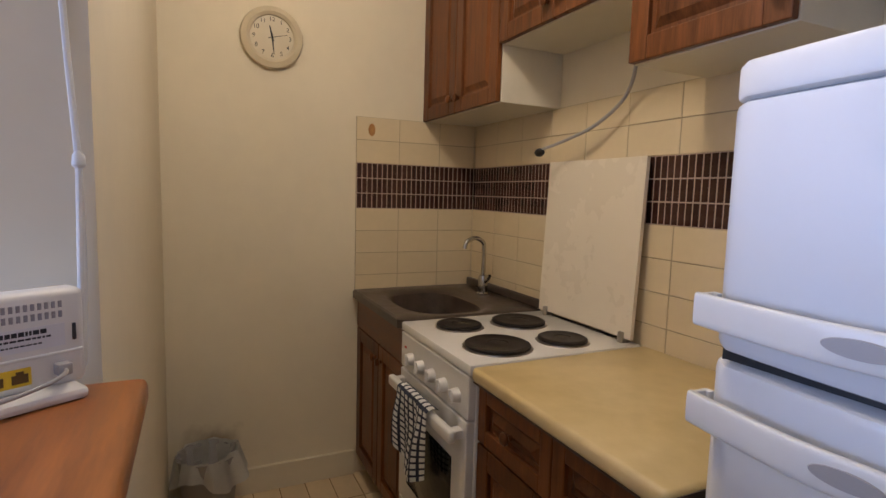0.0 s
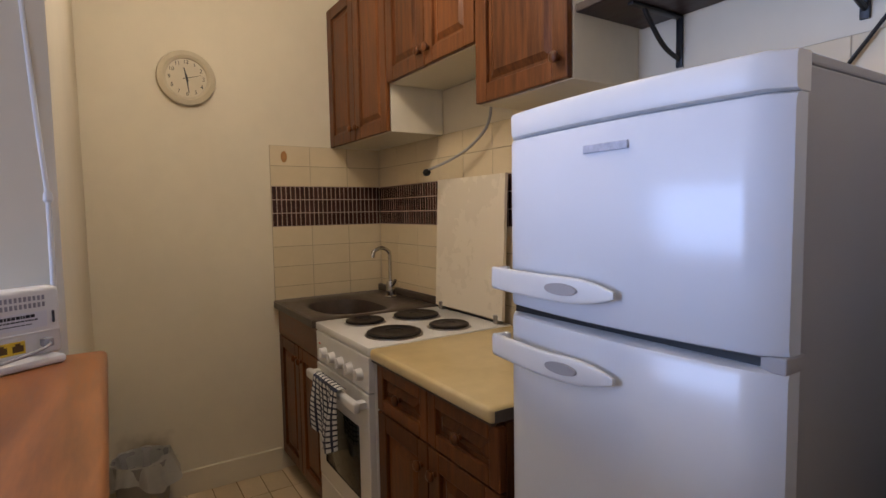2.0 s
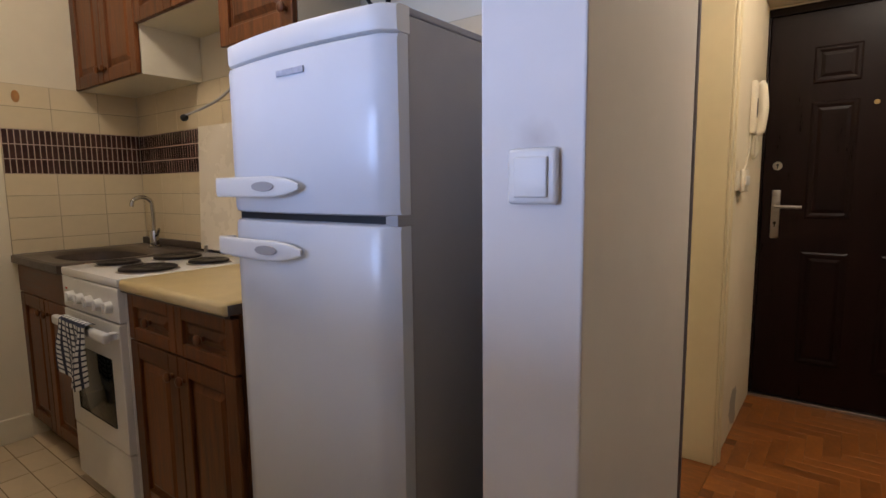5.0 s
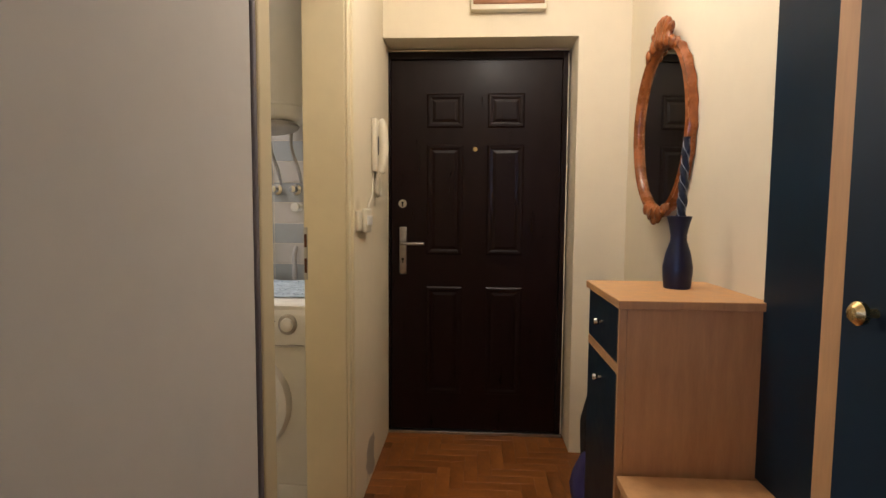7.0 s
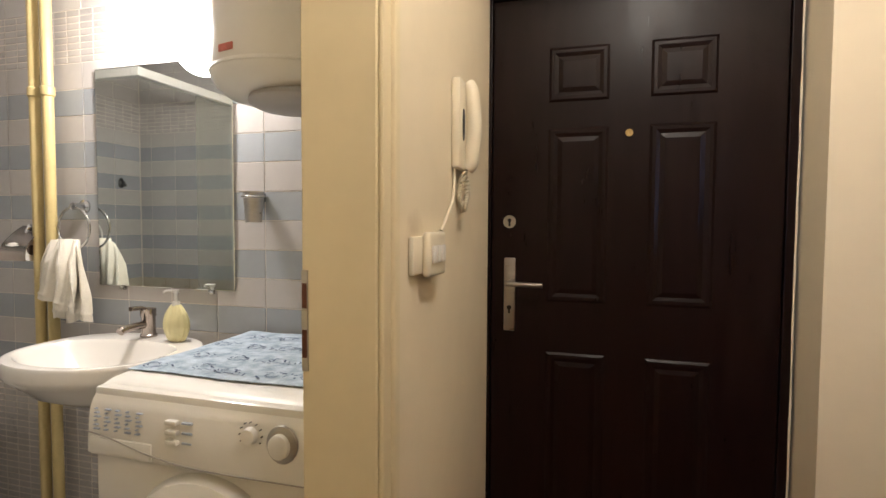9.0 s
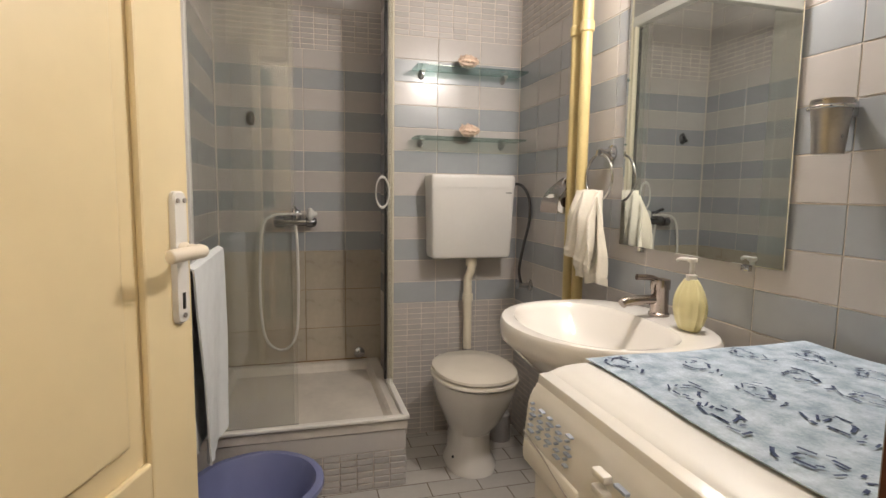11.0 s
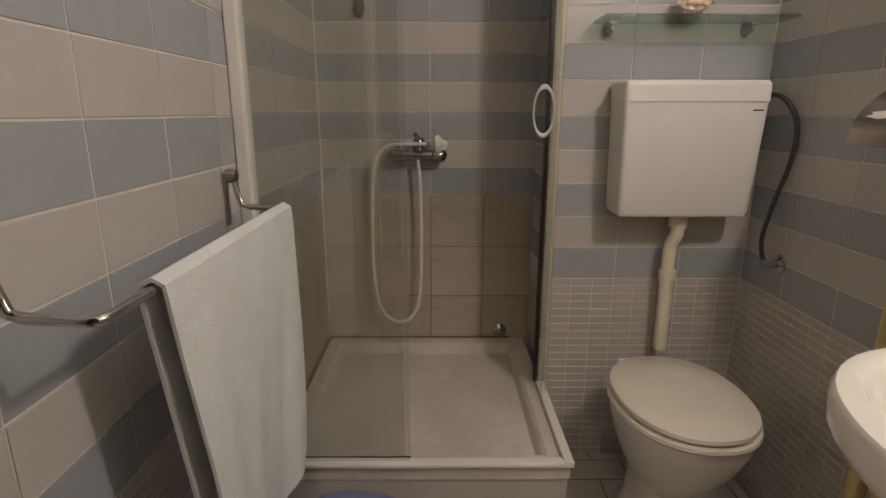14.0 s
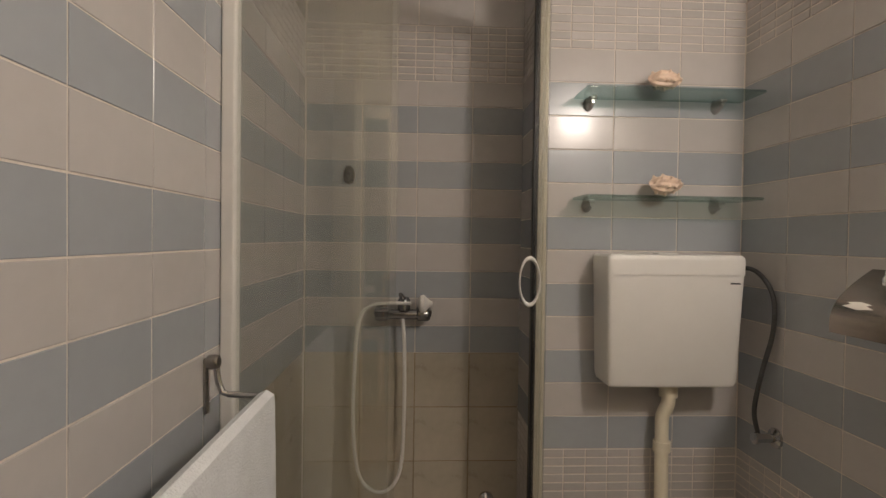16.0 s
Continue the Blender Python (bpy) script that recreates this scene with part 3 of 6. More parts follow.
# ---- kitchen ----
def cab_door(w, h, parent, x, z, y, knob_x, knob_z, horizontal=False):
    """A raised-panel oak door, hung with its front at y; x, z its lower left corner."""
    bm = nb()
    s = .055 if min(w, h) > .2 else .04
    box(bm, x, x + s, y, y + .02, z, z + h, bevel=.003)
    box(bm, x + w - s, x + w, y, y + .02, z, z + h, bevel=.003)
    box(bm, x + s, x + w - s, y, y + .02, z, z + s, bevel=.003)
    box(bm, x + s, x + w - s, y, y + .02, z + h - s, z + h, bevel=.003)
    d = part("door" if h > .2 else "drawer_front", bm, OAK_DARK, parent, smooth=False)
    bm = nb()
    x0, x1, z0, z1 = x + s, x + w - s, z + s, z + h - s
    loops = []
    for e, dy in ((0, .012), (.012, .013), (.032, .003), (.036, .003)):
        loops.append(ring(bm, [(x0 + e, y + dy, z0 + e), (x1 - e, y + dy, z0 + e), (x1 - e, y + dy, z1 - e), (x0 + e, y + dy, z1 - e)]))
    for a, b in zip(loops, loops[1:]):
        bridge(bm, a, b)
    bm.faces.new(loops[-1])
    bmesh.ops.recalc_face_normals(bm, faces=bm.faces)
    part("raised_panel", bm, OAK_DARK, d, smooth=False)
    bm = nb()
    lathe(bm, [(.008, .0), (.007, -.008), (.015, -.014), (.016, -.020), (.011, -.025), (.004, -.026)], 16, (x + knob_x, y, z + knob_z), 'y')
    part("knob", bm, OAK_DARK, d, "turned dark wooden knob")
    return d


def wall_cabinet(name, x0, x1, z0, doors, label):
    w = x1 - x0
    c = thing(name, (x0, 2.80, z0), label, "wall cabinet", group="wall cabinets over the worktop")
    H = 2.32 - z0
    bm = nb()
    box(bm, .001, w - .001, .022, KY - 2.802, 0, H, bevel=.002)
    part("body", bm, PLASTIC_CREAM, c, "cream laminate cabinet body", smooth=False)
    dw = w / doors
    for i in range(doors):
        kx = dw - .03 if (i == 0 and doors == 2) else (.03 if doors == 2 else dw - .035)
        cab_door(dw - .004, H - .004, c, i * dw + .002, .002, 0, kx, .055)
    return c


wall_cabinet("wall_cabinet", KX + .003, -1.957, 1.63, 2, "stained oak two-door wall cabinet with raised panels")
wall_cabinet("wall_cabinet", -1.953, -1.336, 1.822, 2, "short stained oak wall cabinet above the cooker")
wall_cabinet("wall_cabinet", -1.332, -.936, 1.627, 1, "single-door stained oak wall cabinet beside the shelf")


def base_cabinet(name, x0, x1, label, drawers):
    w = x1 - x0
    c = thing(name, (x0, 2.50, 0), label, "base cabinet", group="base cabinets under the worktop")
    part("body", box(nb(), .001, w - .001, .022, KY - 2.511, .09, .825 if drawers else .69), OAK_DARK, c, smooth=False)
    part("plinth", box(nb(), .001, w - .001, .06, .08, 0, .09), OAK_DARK_H, c, smooth=False)
    if drawers:
        for i in range(2):
            cab_door(w / 2 - .004, .15, c, i * w / 2 + .002, .668, 0, w / 4, .075)
            cab_door(w / 2 - .004, .565, c, i * w / 2 + .002, .097, 0, w / 2 - .035 if i == 0 else .035, .50)
    else:
        part("apron", box(nb(), .002, w - .002, 0, .02, .70, .82, bevel=.003), OAK_DARK_H, c, smooth=False)
        for i in range(2):
            cab_door(w / 2 - .004, .60, c, i * w / 2 + .002, .095, 0, w / 2 - .035 if i == 0 else .035, .54)
    return c


base_cabinet("base_cabinet", KX + .004, -1.99, "stained oak sink cabinet with two doors", False)
base_cabinet("base_cabinet", -1.474, -.845, "stained oak cabinet with two drawers above two doors", True)

wt = thing("worktop", (-1.476, 2.477, .828), "yellow marbled laminate worktop with a rounded front edge", "worktop")
bm = nb()
box(bm, 0, .628, 0, KY - 2.488, 0, .038, bevel=.012, seg=3)
part("top", bm, WORKTOP, wt)
part("end_strip", box(nb(), .6285, .6305, .012, KY - 2.492, .003, .030), SINKBROWN, wt, "dark brown raw end of the worktop", smooth=False)
part("underside_lip", box(nb(), .004, .624, .006, .020, -.004, .0005), SINKBROWN, wt, smooth=False)

# sink
sk = thing("kitchen_sink", (KX + .011, 2.475, .834), "dark brown inset kitchen sink with drainer", "sink")
W, D = .615, KY - 2.487
cx, cy, rx, ry = .335, .25, .22, .155
bm = nb()
loops = []
n = 48


def superring(a, b, z, p=2.0, ox=0.0, oy=0.0):
    pts = []
    for i in range(n):
        t = 2 * math.pi * i / n
        ca, sa = math.cos(t), math.sin(t)
        pts.append((cx + ox + a * math.copysign(abs(ca) ** (2 / p), ca), cy + oy + b * math.copysign(abs(sa) ** (2 / p), sa), z))
    return pts


outer = []
for i in range(n):
    t = 2 * math.pi * i / n
    ca, sa = math.cos(t), math.sin(t)
    tx = ((W - cx) if ca > 0 else cx) / max(abs(ca), 1e-6)
    ty = ((D - cy) if sa > 0 else cy) / max(abs(sa), 1e-6)
    k = min(tx, ty)
    outer.append((cx + ca * k, cy + sa * k))
loops = [ring(bm, [(x, y, 0) for x, y in outer]), ring(bm, [(x, y, .030) for x, y in outer]),
         ring(bm, [(cx + (x - cx) * .97, cy + (y - cy) * .97, .036) for x, y in outer]),
         ring(bm, superring(rx + .02, ry + .02, .034, 3)), ring(bm, superring(rx, ry, .022, 3)),
         ring(bm, superring(rx - .02, ry - .02, -.11, 3)), ring(bm, superring(.03, .03, -.12))]
for a, b in zip(loops, loops[1:]):
    bridge(bm, a, b)
bm.faces.new(loops[-1])
bmesh.ops.recalc_face_normals(bm, faces=bm.faces)
part("bowl", bm, SINKBROWN, sk)
part("upstand", box(nb(), .002, W - .002, D - .022, D, .034, .07, bevel=.006), SINKBROWN, sk)

tp = thing("kitchen_tap", (-2.33, 2.985, .868), "chrome kitchen mixer tap with a tall bent spout", "tap")
bm = nb()
lathe(bm, [(.028, 0), (.028, .008), (.021, .014), (.021, .075), (.018, .085), (.004, .09)], 20)
part("body", bm, CHROME, tp)
bm = nb()
tube(bm, [(0, 0, .07), (0, 0, .20), (0, -.01, .235), (0, -.045, .25), (0, -.085, .235), (0, -.095, .205)], .0095, 12)
part("spout", bm, CHROME, tp)
part("lever", tube(nb(), [(.018, 0, .06), (.05, -.005, .075), (.075, -.01, .095)], .007, 10), CHROME, tp)

# cooker
ck = thing("cooker", (-1.985, 2.49, 0), "white freestanding electric cooker with four black hotplates", "cooker")
part("body", box(nb(), 0, .50, .01, .575, .03, .835, bevel=.004), ENAMEL, ck, smooth=False)
for x in (.04, .43):
    for y in (.04, .52):
        part("foot", box(nb(), x, x + .03, y, y + .03, 0, .03), BLACK, ck, smooth=False)
part("hob", box(nb(), -.002, .502, -.012, .575, .836, .866, bevel=.006), ENAMEL, ck)
for x, y, r in ((.125, .145, .075), (.145, .365, .092), (.375, .145, .096), (.385, .37, .075)):
    bm = nb()
    lathe(bm, [(r + .008, 0), (r + .007, .003), (r, .004)], 32, (x, y, .866))
    rim = part("hotplate_rim", bm, STEEL, ck)
    bm = nb()
    lathe(bm, [(r, 0), (r, .010), (r - .006, .013), (r * .86, .0125), (r * .84, .0115), (r * .35, .0115), (r * .33, .0095), (.002, .0095)], 32, (x, y, .867))
    part("hotplate", bm, IRON, ck, "round black cast-iron hotplate")
bm = nb()
box(bm, .002, .498, -.012, .012, .715, .834, bevel=.004)
fc = part("control_panel", bm, ENAMEL, ck, smooth=False)
for i in range(5):
    bm = nb()
    xx = .105 + i * .083
    lathe(bm, [(.021, -.0), (.020, -.010), (.017, -.022), (.003, -.023)], 18, (xx, -.012, .765), 'y')
    box(bm, xx - .0035, xx + .0035, -.040, -.020, .746, .784, bevel=.002)
    part("knob", bm, PLASTIC, fc)
part("indicator", box(nb(), .035, .05, -.0135, -.0115, .785, .792), REDINK, fc, smooth=False)
bm = nb()
box(bm, .004, .496, -.014, .012, .255, .71, bevel=.004)
dr = part("oven_door", bm, ENAMEL, ck, smooth=False)
part("oven_window", box(nb(), .085, .415, -.016, -.0125, .33, .58, bevel=.004), OVENGLASS, dr, "dark glass oven window")
bm = nb()
box(bm, .01, .49, -.062, -.038, .655, .690, bevel=.008, seg=3)
box(bm, .02, .05, -.05, -.012, .662, .684)
box(bm, .45, .48, -.05, -.012, .662, .684)
part("handle", bm, PLASTIC, dr, "white bar handle")
part("drawer", box(nb(), .004, .496, -.012, .012, .045, .25, bevel=.004), ENAMEL, ck, smooth=False)
bm = nb()
surf(bm, lambda u, v: (.03 + u * .47, .530 + .008 * math.sin(u * 3.1) + v * .022, .882 + v * .55), 6, 6, .012)
lid = part("lid", bm, LIDCREAM, ck, "raised white enamel hob cover")
for x in (.06, .45):
    part("hinge", box(nb(), x, x + .022, .525, .56, .864, .90, bevel=.004), STEEL, lid)
bm = nb()
for i in range(24):
    box(bm, .03 + i * .0185, .04 + i * .0185, .548, .566, .8662, .8676)
part("vent_slot", bm, BLACK, ck, smooth=False)

# checked kitchen towel over the oven handle
kt = thing("kitchen_towel", (-1.850, 2.437, .692), "black and white checked kitchen towel over the oven handle", "towel")
cells = {0: nb(), 1: nb()}
NU, NV = 24, 36


def drape(u, v):
    s = v * .30
    x = u * (.235 - .03 * v) + .02 * v + .006 * math.sin(v * 5)
    fold = (.014 * math.sin(u * 8 + v * 2.5) + .006 * math.sin(u * 17 + 1)) * min(1, v * 2)
    if s < .03:
        return Vector((x, .016 - s * 1.1, .008 + .006 * math.sin(s / .03 * math.pi)))
    hem = .045 * math.sin(u * 3.0 - .2) * v
    return Vector((x, -.017 - fold * .8 - .012 * v, .008 - (s - .03) * .72 - hem))


for i in range(NU):
    for j in range(NV):
        k = 0 if (i % 3 == 0 or j % 3 == 0) else 1
        b = cells[k]
        q = [drape(i / NU, j / NV), drape((i + 1) / NU, j / NV), drape((i + 1) / NU, (j + 1) / NV), drape(i / NU, (j + 1) / NV)]
        b.faces.new([b.verts.new(p) for p in q])
for k, m_, nm in ((0, CHECKDARK, "dark_check"), (1, CHECKWHITE, "white_check")):
    b = cells[k]
    bmesh.ops.remove_doubles(b, verts=b.verts, dist=.0002)
    bmesh.ops.recalc_face_normals(b, faces=b.faces)
    rr_ = bmesh.ops.extrude_face_region(b, geom=list(b.faces))
    for v in [g for g in rr_["geom"] if isinstance(g, bmesh.types.BMVert)]:
        v.co.y -= .003
    bmesh.ops.recalc_face_normals(b, faces=b.faces)
    part(nm, b, m_, kt)

# fridge
fg = thing("fridge", (-.818, 2.50, 0), "white two-door fridge freezer with grey sides", "fridge")
FW = .540
part("cabinet", box(nb(), .004, FW - .004, .055, .555, .03, 1.475, bevel=.004), FRIDGE_SIDE, fg, "grey textured side panels", smooth=False)
for x in (.04, FW - .07):
    for y in (.09, .48):
        part("foot", box(nb(), x, x + .03, y, y + .03, 0, .03), BLACK, fg, smooth=False)


def bowed(z0, z1, bulge, e=.012, d=.05):
    """A door slab, bowed out across its width, with rounded edges."""
    bm = nb()
    nx = 20
    rows = []
    for z, ins in ((z0, e), (z0 + e * .3, e * .3), (z0 + e, 0), (z1 - e, 0), (z1 - e * .3, e * .3), (z1, e)):
        pts = []
        for i in range(nx + 1):
            u = i / nx
            x = u * FW
            edge = min(u, 1 - u) * FW
            rnd = 0 if edge > .02 else (.02 - math.sqrt(max(0, .02 ** 2 - (.02 - edge) ** 2)))
            pts.append((x, -bulge * (1 - (2 * u - 1) ** 2) + rnd + ins, z))
        pts += [(FW, d, z), (0, d, z)]
        rows.append(ring(bm, pts))
    for a, b in zip(rows, rows[1:]):
        bridge(bm, a, b)
    bm.faces.new(rows[0])
    bm.faces.new(rows[-1])
    bmesh.ops.recalc_face_normals(bm, faces=bm.faces)
    return bm


d1 = part("freezer_door", bowed(1.099, 1.437, .022), FRIDGE, fg)
d2 = part("fridge_door", bowed(.10, 1.083, .022), FRIDGE, fg)
# black filler strip, giving the door gap its shade by colour
part("door_gap_shade", box(nb(), .008, FW - .008, .02, .056, 1.082, 1.10), BLACK, fg, "black strip for the shade in the gap between the doors", smooth=False)
cap = part("top_cap", bowed(1.4385, 1.488, .024, e=.008, d=.056), PLASTIC, fg, "cream white plastic top cap")
part("top", box(nb(), .004, FW - .004, .056, .555, 1.4755, 1.49, bevel=.003), FRIDGE_SIDE, fg, smooth=False)
part("kick_plate", box(nb(), .01, FW - .01, .05, .07, .03, .10), PLASTIC, fg, smooth=False)


def fridge_handle(z, dp):
    bm = nb()

    def gap_at(u):
        t = max(0, min(1, (u - .45) / .55))
        return .022 - .018 * t * t * (3 - 2 * t)

    def front(x):
        return -.012 - .022 * (1 - (2 * (max(0, x) / FW) - 1) ** 2)

    def prof(u, v):
        x = .004 + u * .308
        h = .0225 * (1 - .75 * max(0, (u - .70) / .30) ** 2)
        a = 2 * math.pi * v
        ca, sa = math.cos(a), math.sin(a)
        y = front(x) - gap_at(u) - .0065 * (1 - .6 * max(0, u - .8) / .2) * math.copysign(abs(ca) ** .5, ca)
        return Vector((x, y, z + h * math.copysign(abs(sa) ** .45, sa)))
    surf(bm, prof, 30, 24)
    bmesh.ops.remove_doubles(bm, verts=bm.verts, dist=.0003)
    bmesh.ops.holes_fill(bm, edges=bm.edges)
    h = part("handle", bm, PLASTIC, dp, "white moulded plastic handle")
    bm = nb()
    box(bm, .0035, .012, -.036, -.002, z + .004, z + .0215, bevel=.002)
    box(bm, .0035, .012, -.036, -.002, z - .0215, z - .004, bevel=.002)
    box(bm, .0055, .0175, -.013, -.002, z - .021, z + .021, bevel=.002)
    part("end_bracket", bm, PLASTIC, h)
    bm = nb()
    uc = (.212 - .004) / .308
    lathe(bm, [(.036, 0), (.034, -.0022), (.002, -.0022)], 24, (.212, front(.212) - gap_at(uc) - .0062, z + .001), 'y', sy=.30)
    for v_ in bm.verts:
        v_.co.y += (v_.co.x - .212) * .085
    part("grip_recess", bm, FRIDGE_SIDE, h, "grey oval grip recess")


fridge_handle(1.158, d1)
fridge_handle(1.020, d2)
bm = nb()
box(bm, .235, .325, -.0252, -.0215, 1.387, 1.4005, bevel=.0015)
part("badge", bm, surface("pale_grey_badge", (.42, .43, .48), .45, var=.25, scale=60), d1, "small pale grey badge", smooth=False)
bm = nb()
box(bm, FW - .03, FW + .002, .01, .06, 1.0795, 1.1015, bevel=.002)
part("hinge", bm, FRIDGE_SIDE, fg, smooth=False)

# patterned cloth hanging between fridge and wall
ap = thing("hanging_cloth", (-.135, 2.745, 1.08), "green patterned cloth hanging beside the fridge", "cloth")
bm = nb()
surf(bm, lambda u, v: (.06 * (v - .5) * .2 + .015 * math.sin(u * 9) - .02 * v, -.02 - u * .16 * (.35 + .65 * v), -v * .95), 16, 24, .004)
part("cloth", bm, APRON, ap)
part("hook", tube(nb(), [(.078, .0, .03), (.03, -.01, .02), (.0, -.03, .0)], .004, 8), STEEL, ap)

# dark shelf above the fridge
sh = thing("wall_shelf", (-.93, KY, 1.787), "dark brown wooden shelf on a black iron bracket", "shelf")
part("board", box(nb(), .002, .62, -.26, -.002, 0, .022, bevel=.003), surface("dark_shelf_wood", (0.03, 0.014, 0.010), .4, var=.25, scale=5, stretch=(1, 9, 9)), sh, smooth=False)
for x in (.12, .52):
    bm = nb()
    box(bm, x - .009, x + .009, -.008, -.001, -.13, 0, bevel=.002)
    box(bm, x - .009, x + .009, -.20, -.002, -.008, -.0005, bevel=.002)
    tube(bm, [(x, -.006, -.11), (x, -.07, -.085), (x, -.13, -.03), (x, -.15, -.005)], .006, 8)
    part("bracket", bm, BLACK, sh, "black iron bracket")

# loose cables
cb = thing("hood_cable", (-1.91, 3.05, 1.44), "thin grey cable hanging from the cabinet with a black plug", "cable")
part("cord", tube(nb(), [(.015, -.09, .03), (.10, -.05, .06), (.22, -.03, .10), (.33, -.02, .17), (.40, -.05, .25), (.44, -.10, .335), (.45, -.12, .385)], .0055, 8), FRIDGE_SIDE, cb)
part("plug", lathe(nb(), [(.009, -.02), (.015, -.008), (.015, .006), (.008, .02)], 12, (.003, -.092, .02), 'x'), BLACK, cb)
cb2 = thing("black_cable", (-.30, 3.06, 1.5), "thin black cable on the wall behind the fridge", "cable")
part("cord", tube(nb(), [(-.20, 0, -.02), (-.135, 0, .066), (-.043, 0, .184), (.06, 0, .31), (.16, 0, .43)], .004, 8), BLACK, cb2)

# wall clock
wc = thing("wall_clock", (KX, 2.134, 1.908), "round white wall clock with a beige rim", "clock")
part("rim", lathe(nb(), [(.118, .0), (.122, .012), (.118, .026), (.098, .032), (.086, .026), (.084, .018)], 48, (0, 0, 0), 'x'), surface("beige_clock_plastic", (.56, .48, .33), .4, var=.05), wc, "beige plastic rim")
part("dial", lathe(nb(), [(.088, .004), (.088, .0175), (.002, .018)], 48, (0, 0, 0), 'x'), PLASTIC, wc)


def text_part(body, size, parent, at, material, name="lettering", depth=.0004):
    cu = bpy.data.curves.new("t", 'FONT')
    cu.body, cu.size, cu.extrude, cu.align_x, cu.align_y = body, size, depth, 'CENTER', 'CENTER'
    tmp = bpy.data.objects.new("t", cu)
    me = bpy.data.meshes.new_from_object(tmp)
    me.materials.append(material)
    bpy.data.objects.remove(tmp)
    ob = new(name, me)
    ob.parent = parent
    ob.matrix_basis = at
    return ob


for h in range(1, 13):
    a = radians(90 - 30 * h)
    text_part(str(h), .024, wc, Matrix.Translation((.0185, .070 * math.cos(a), .070 * math.sin(a))) @ pose(0, 0, 0, 90, 0, 90), INK, "numeral")
for ang_, ln, wd in ((352 - 4, .045, .0045), (174, .066, .0036), (75, .062, .0016)):
    bm = nb()
    a = radians(90 - ang_)
    u = Vector((0, math.cos(a), math.sin(a)))
    w = Vector((0, -math.sin(a), math.cos(a))) * wd
    f0 = ring(bm, [Vector((.0195, 0, 0)) - u * .015 - w, Vector((.0195, 0, 0)) - u * .015 + w, Vector((.0195, 0, 0)) + u * ln + w * .4, Vector((.0195, 0, 0)) + u * ln - w * .4])
    f1 = ring(bm, [v.co + Vector((.001, 0, 0)) for v in f0])
    bridge(bm, f0, f1)
    bm.faces.new(f0)
    bm.faces.new(f1)
    part("clock_hand", bm, INK, wc, smooth=False)

# bar top, router, cord
bt = thing("bar_top", (-1.078, 1.46, 1.022), "reddish brown wooden bar top with rounded edges", "worktop")
bm = nb()
box(bm, 0, 1.185, 0, .326, 0, .036, bevel=.010, seg=3)
part("board", bm, BARWOOD, bt)
ro = thing("router", (-1.052, 1.724, 1.058), "white internet router with yellow sockets on its back", "router", rz=-58)
bm = nb()
box(bm, 0, .24, -.035, 0, .012, .125, bevel=.008, seg=3)
part("body", bm, PLASTIC, ro)
part("stand", box(nb(), .01, .215, -.055, .03, 0, .014, bevel=.006), PLASTIC, ro)
bm = nb()
for i in range(30):
    for j in range(2):
        box(bm, .024 + i * .0066, .0275 + i * .0066, -.0005, .0010, .093 + j * .0115, .1005 + j * .0115)
part("vent_slot", bm, surface("grey_slot", (.30, .29, .31), .6), ro, smooth=False)
part("ridge", box(nb(), .004, .236, -.001, .0025, .050, .0535, bevel=.001), PLASTIC, ro)
bm = nb()
box(bm, .056, .150, -.0005, .0015, .022, .0425, bevel=.001)
yp = part("socket_block", bm, YELLOWPORT, ro, "yellow network sockets", smooth=False)
for i in range(4):
    bm = nb()
    box(bm, .0595 + i * .0225, .0745 + i * .0225, .001, .0024, .026, .036)
    box(bm, .0635 + i * .0225, .0705 + i * .0225, .001, .0024, .036, .0395)
    part("socket", bm, surface("brown_socket_hole", (.12, .06, .01), .6), yp, smooth=False)
lb = part("label", box(nb(), .022, .110, -.0002, .0006, .060, .086), surface("pale_sticker", (.70, .70, .72), .5, var=.05), ro, smooth=False)
bm = nb()
random.seed(2)
for j, (x0, x1, hh) in enumerate(((.040, .092, .005), (.036, .098, .0022), (.045, .098, .0016))):
    x = x0
    while x < x1:
        w_ = random.uniform(.002, .006)
        box(bm, x, min(x + w_, x1), .0004, .0011, .080 - j * .0065 - hh / 2, .080 - j * .0065 + hh / 2)
        x += w_ + .0012
part("print_bars", bm, INK, lb, "unreadable printed lines", smooth=False)
part("switch", box(nb(), .0105, .0145, -.0005, .002, .064, .084, bevel=.001), INK, ro, smooth=False)
bm = nb()
tube(bm, [(.028, .003, .034), (.030, .020, .033), (.05, .030, .028), (.09, .034, .022), (.15, .04, .018), (.24, .045, .016)], .0025, 8)
part("cable", bm, FRIDGE_SIDE, ro)
part("plug", box(nb(), .020, .035, -.001, .014, .027, .041, bevel=.002), FRIDGE_SIDE, ro)
bc = thing("blind_cord", (-1.105, 1.712, 1.061), "white blind cord hanging in loops in the opening", "cord")
bm = nb()
tube(bm, [(-.105, -.04, 1.30), (-.075, -.03, .9), (-.05, -.02, .60), (-.03, -.01, .42), (-.02, 0, .27)], .004, 8)
tube(bm, [(-.085, -.045, 1.30), (-.06, -.035, .9), (-.045, -.02, .60), (-.03, -.01, .42)], .004, 8)
tube(bm, [(-.02, 0, .27), (-.028, 0, .15), (-.024, -.004, .004)], .004, 8)
tube(bm, [(-.02, 0, .27), (-.005, 0, .14), (-.012, -.004, .004)], .004, 8)
lathe(bm, [(.003, 0), (.008, .006), (.007, .018), (.003, .024)], 10, (-.02, 0, .26))
part("cord", bm, PLASTIC, bc)

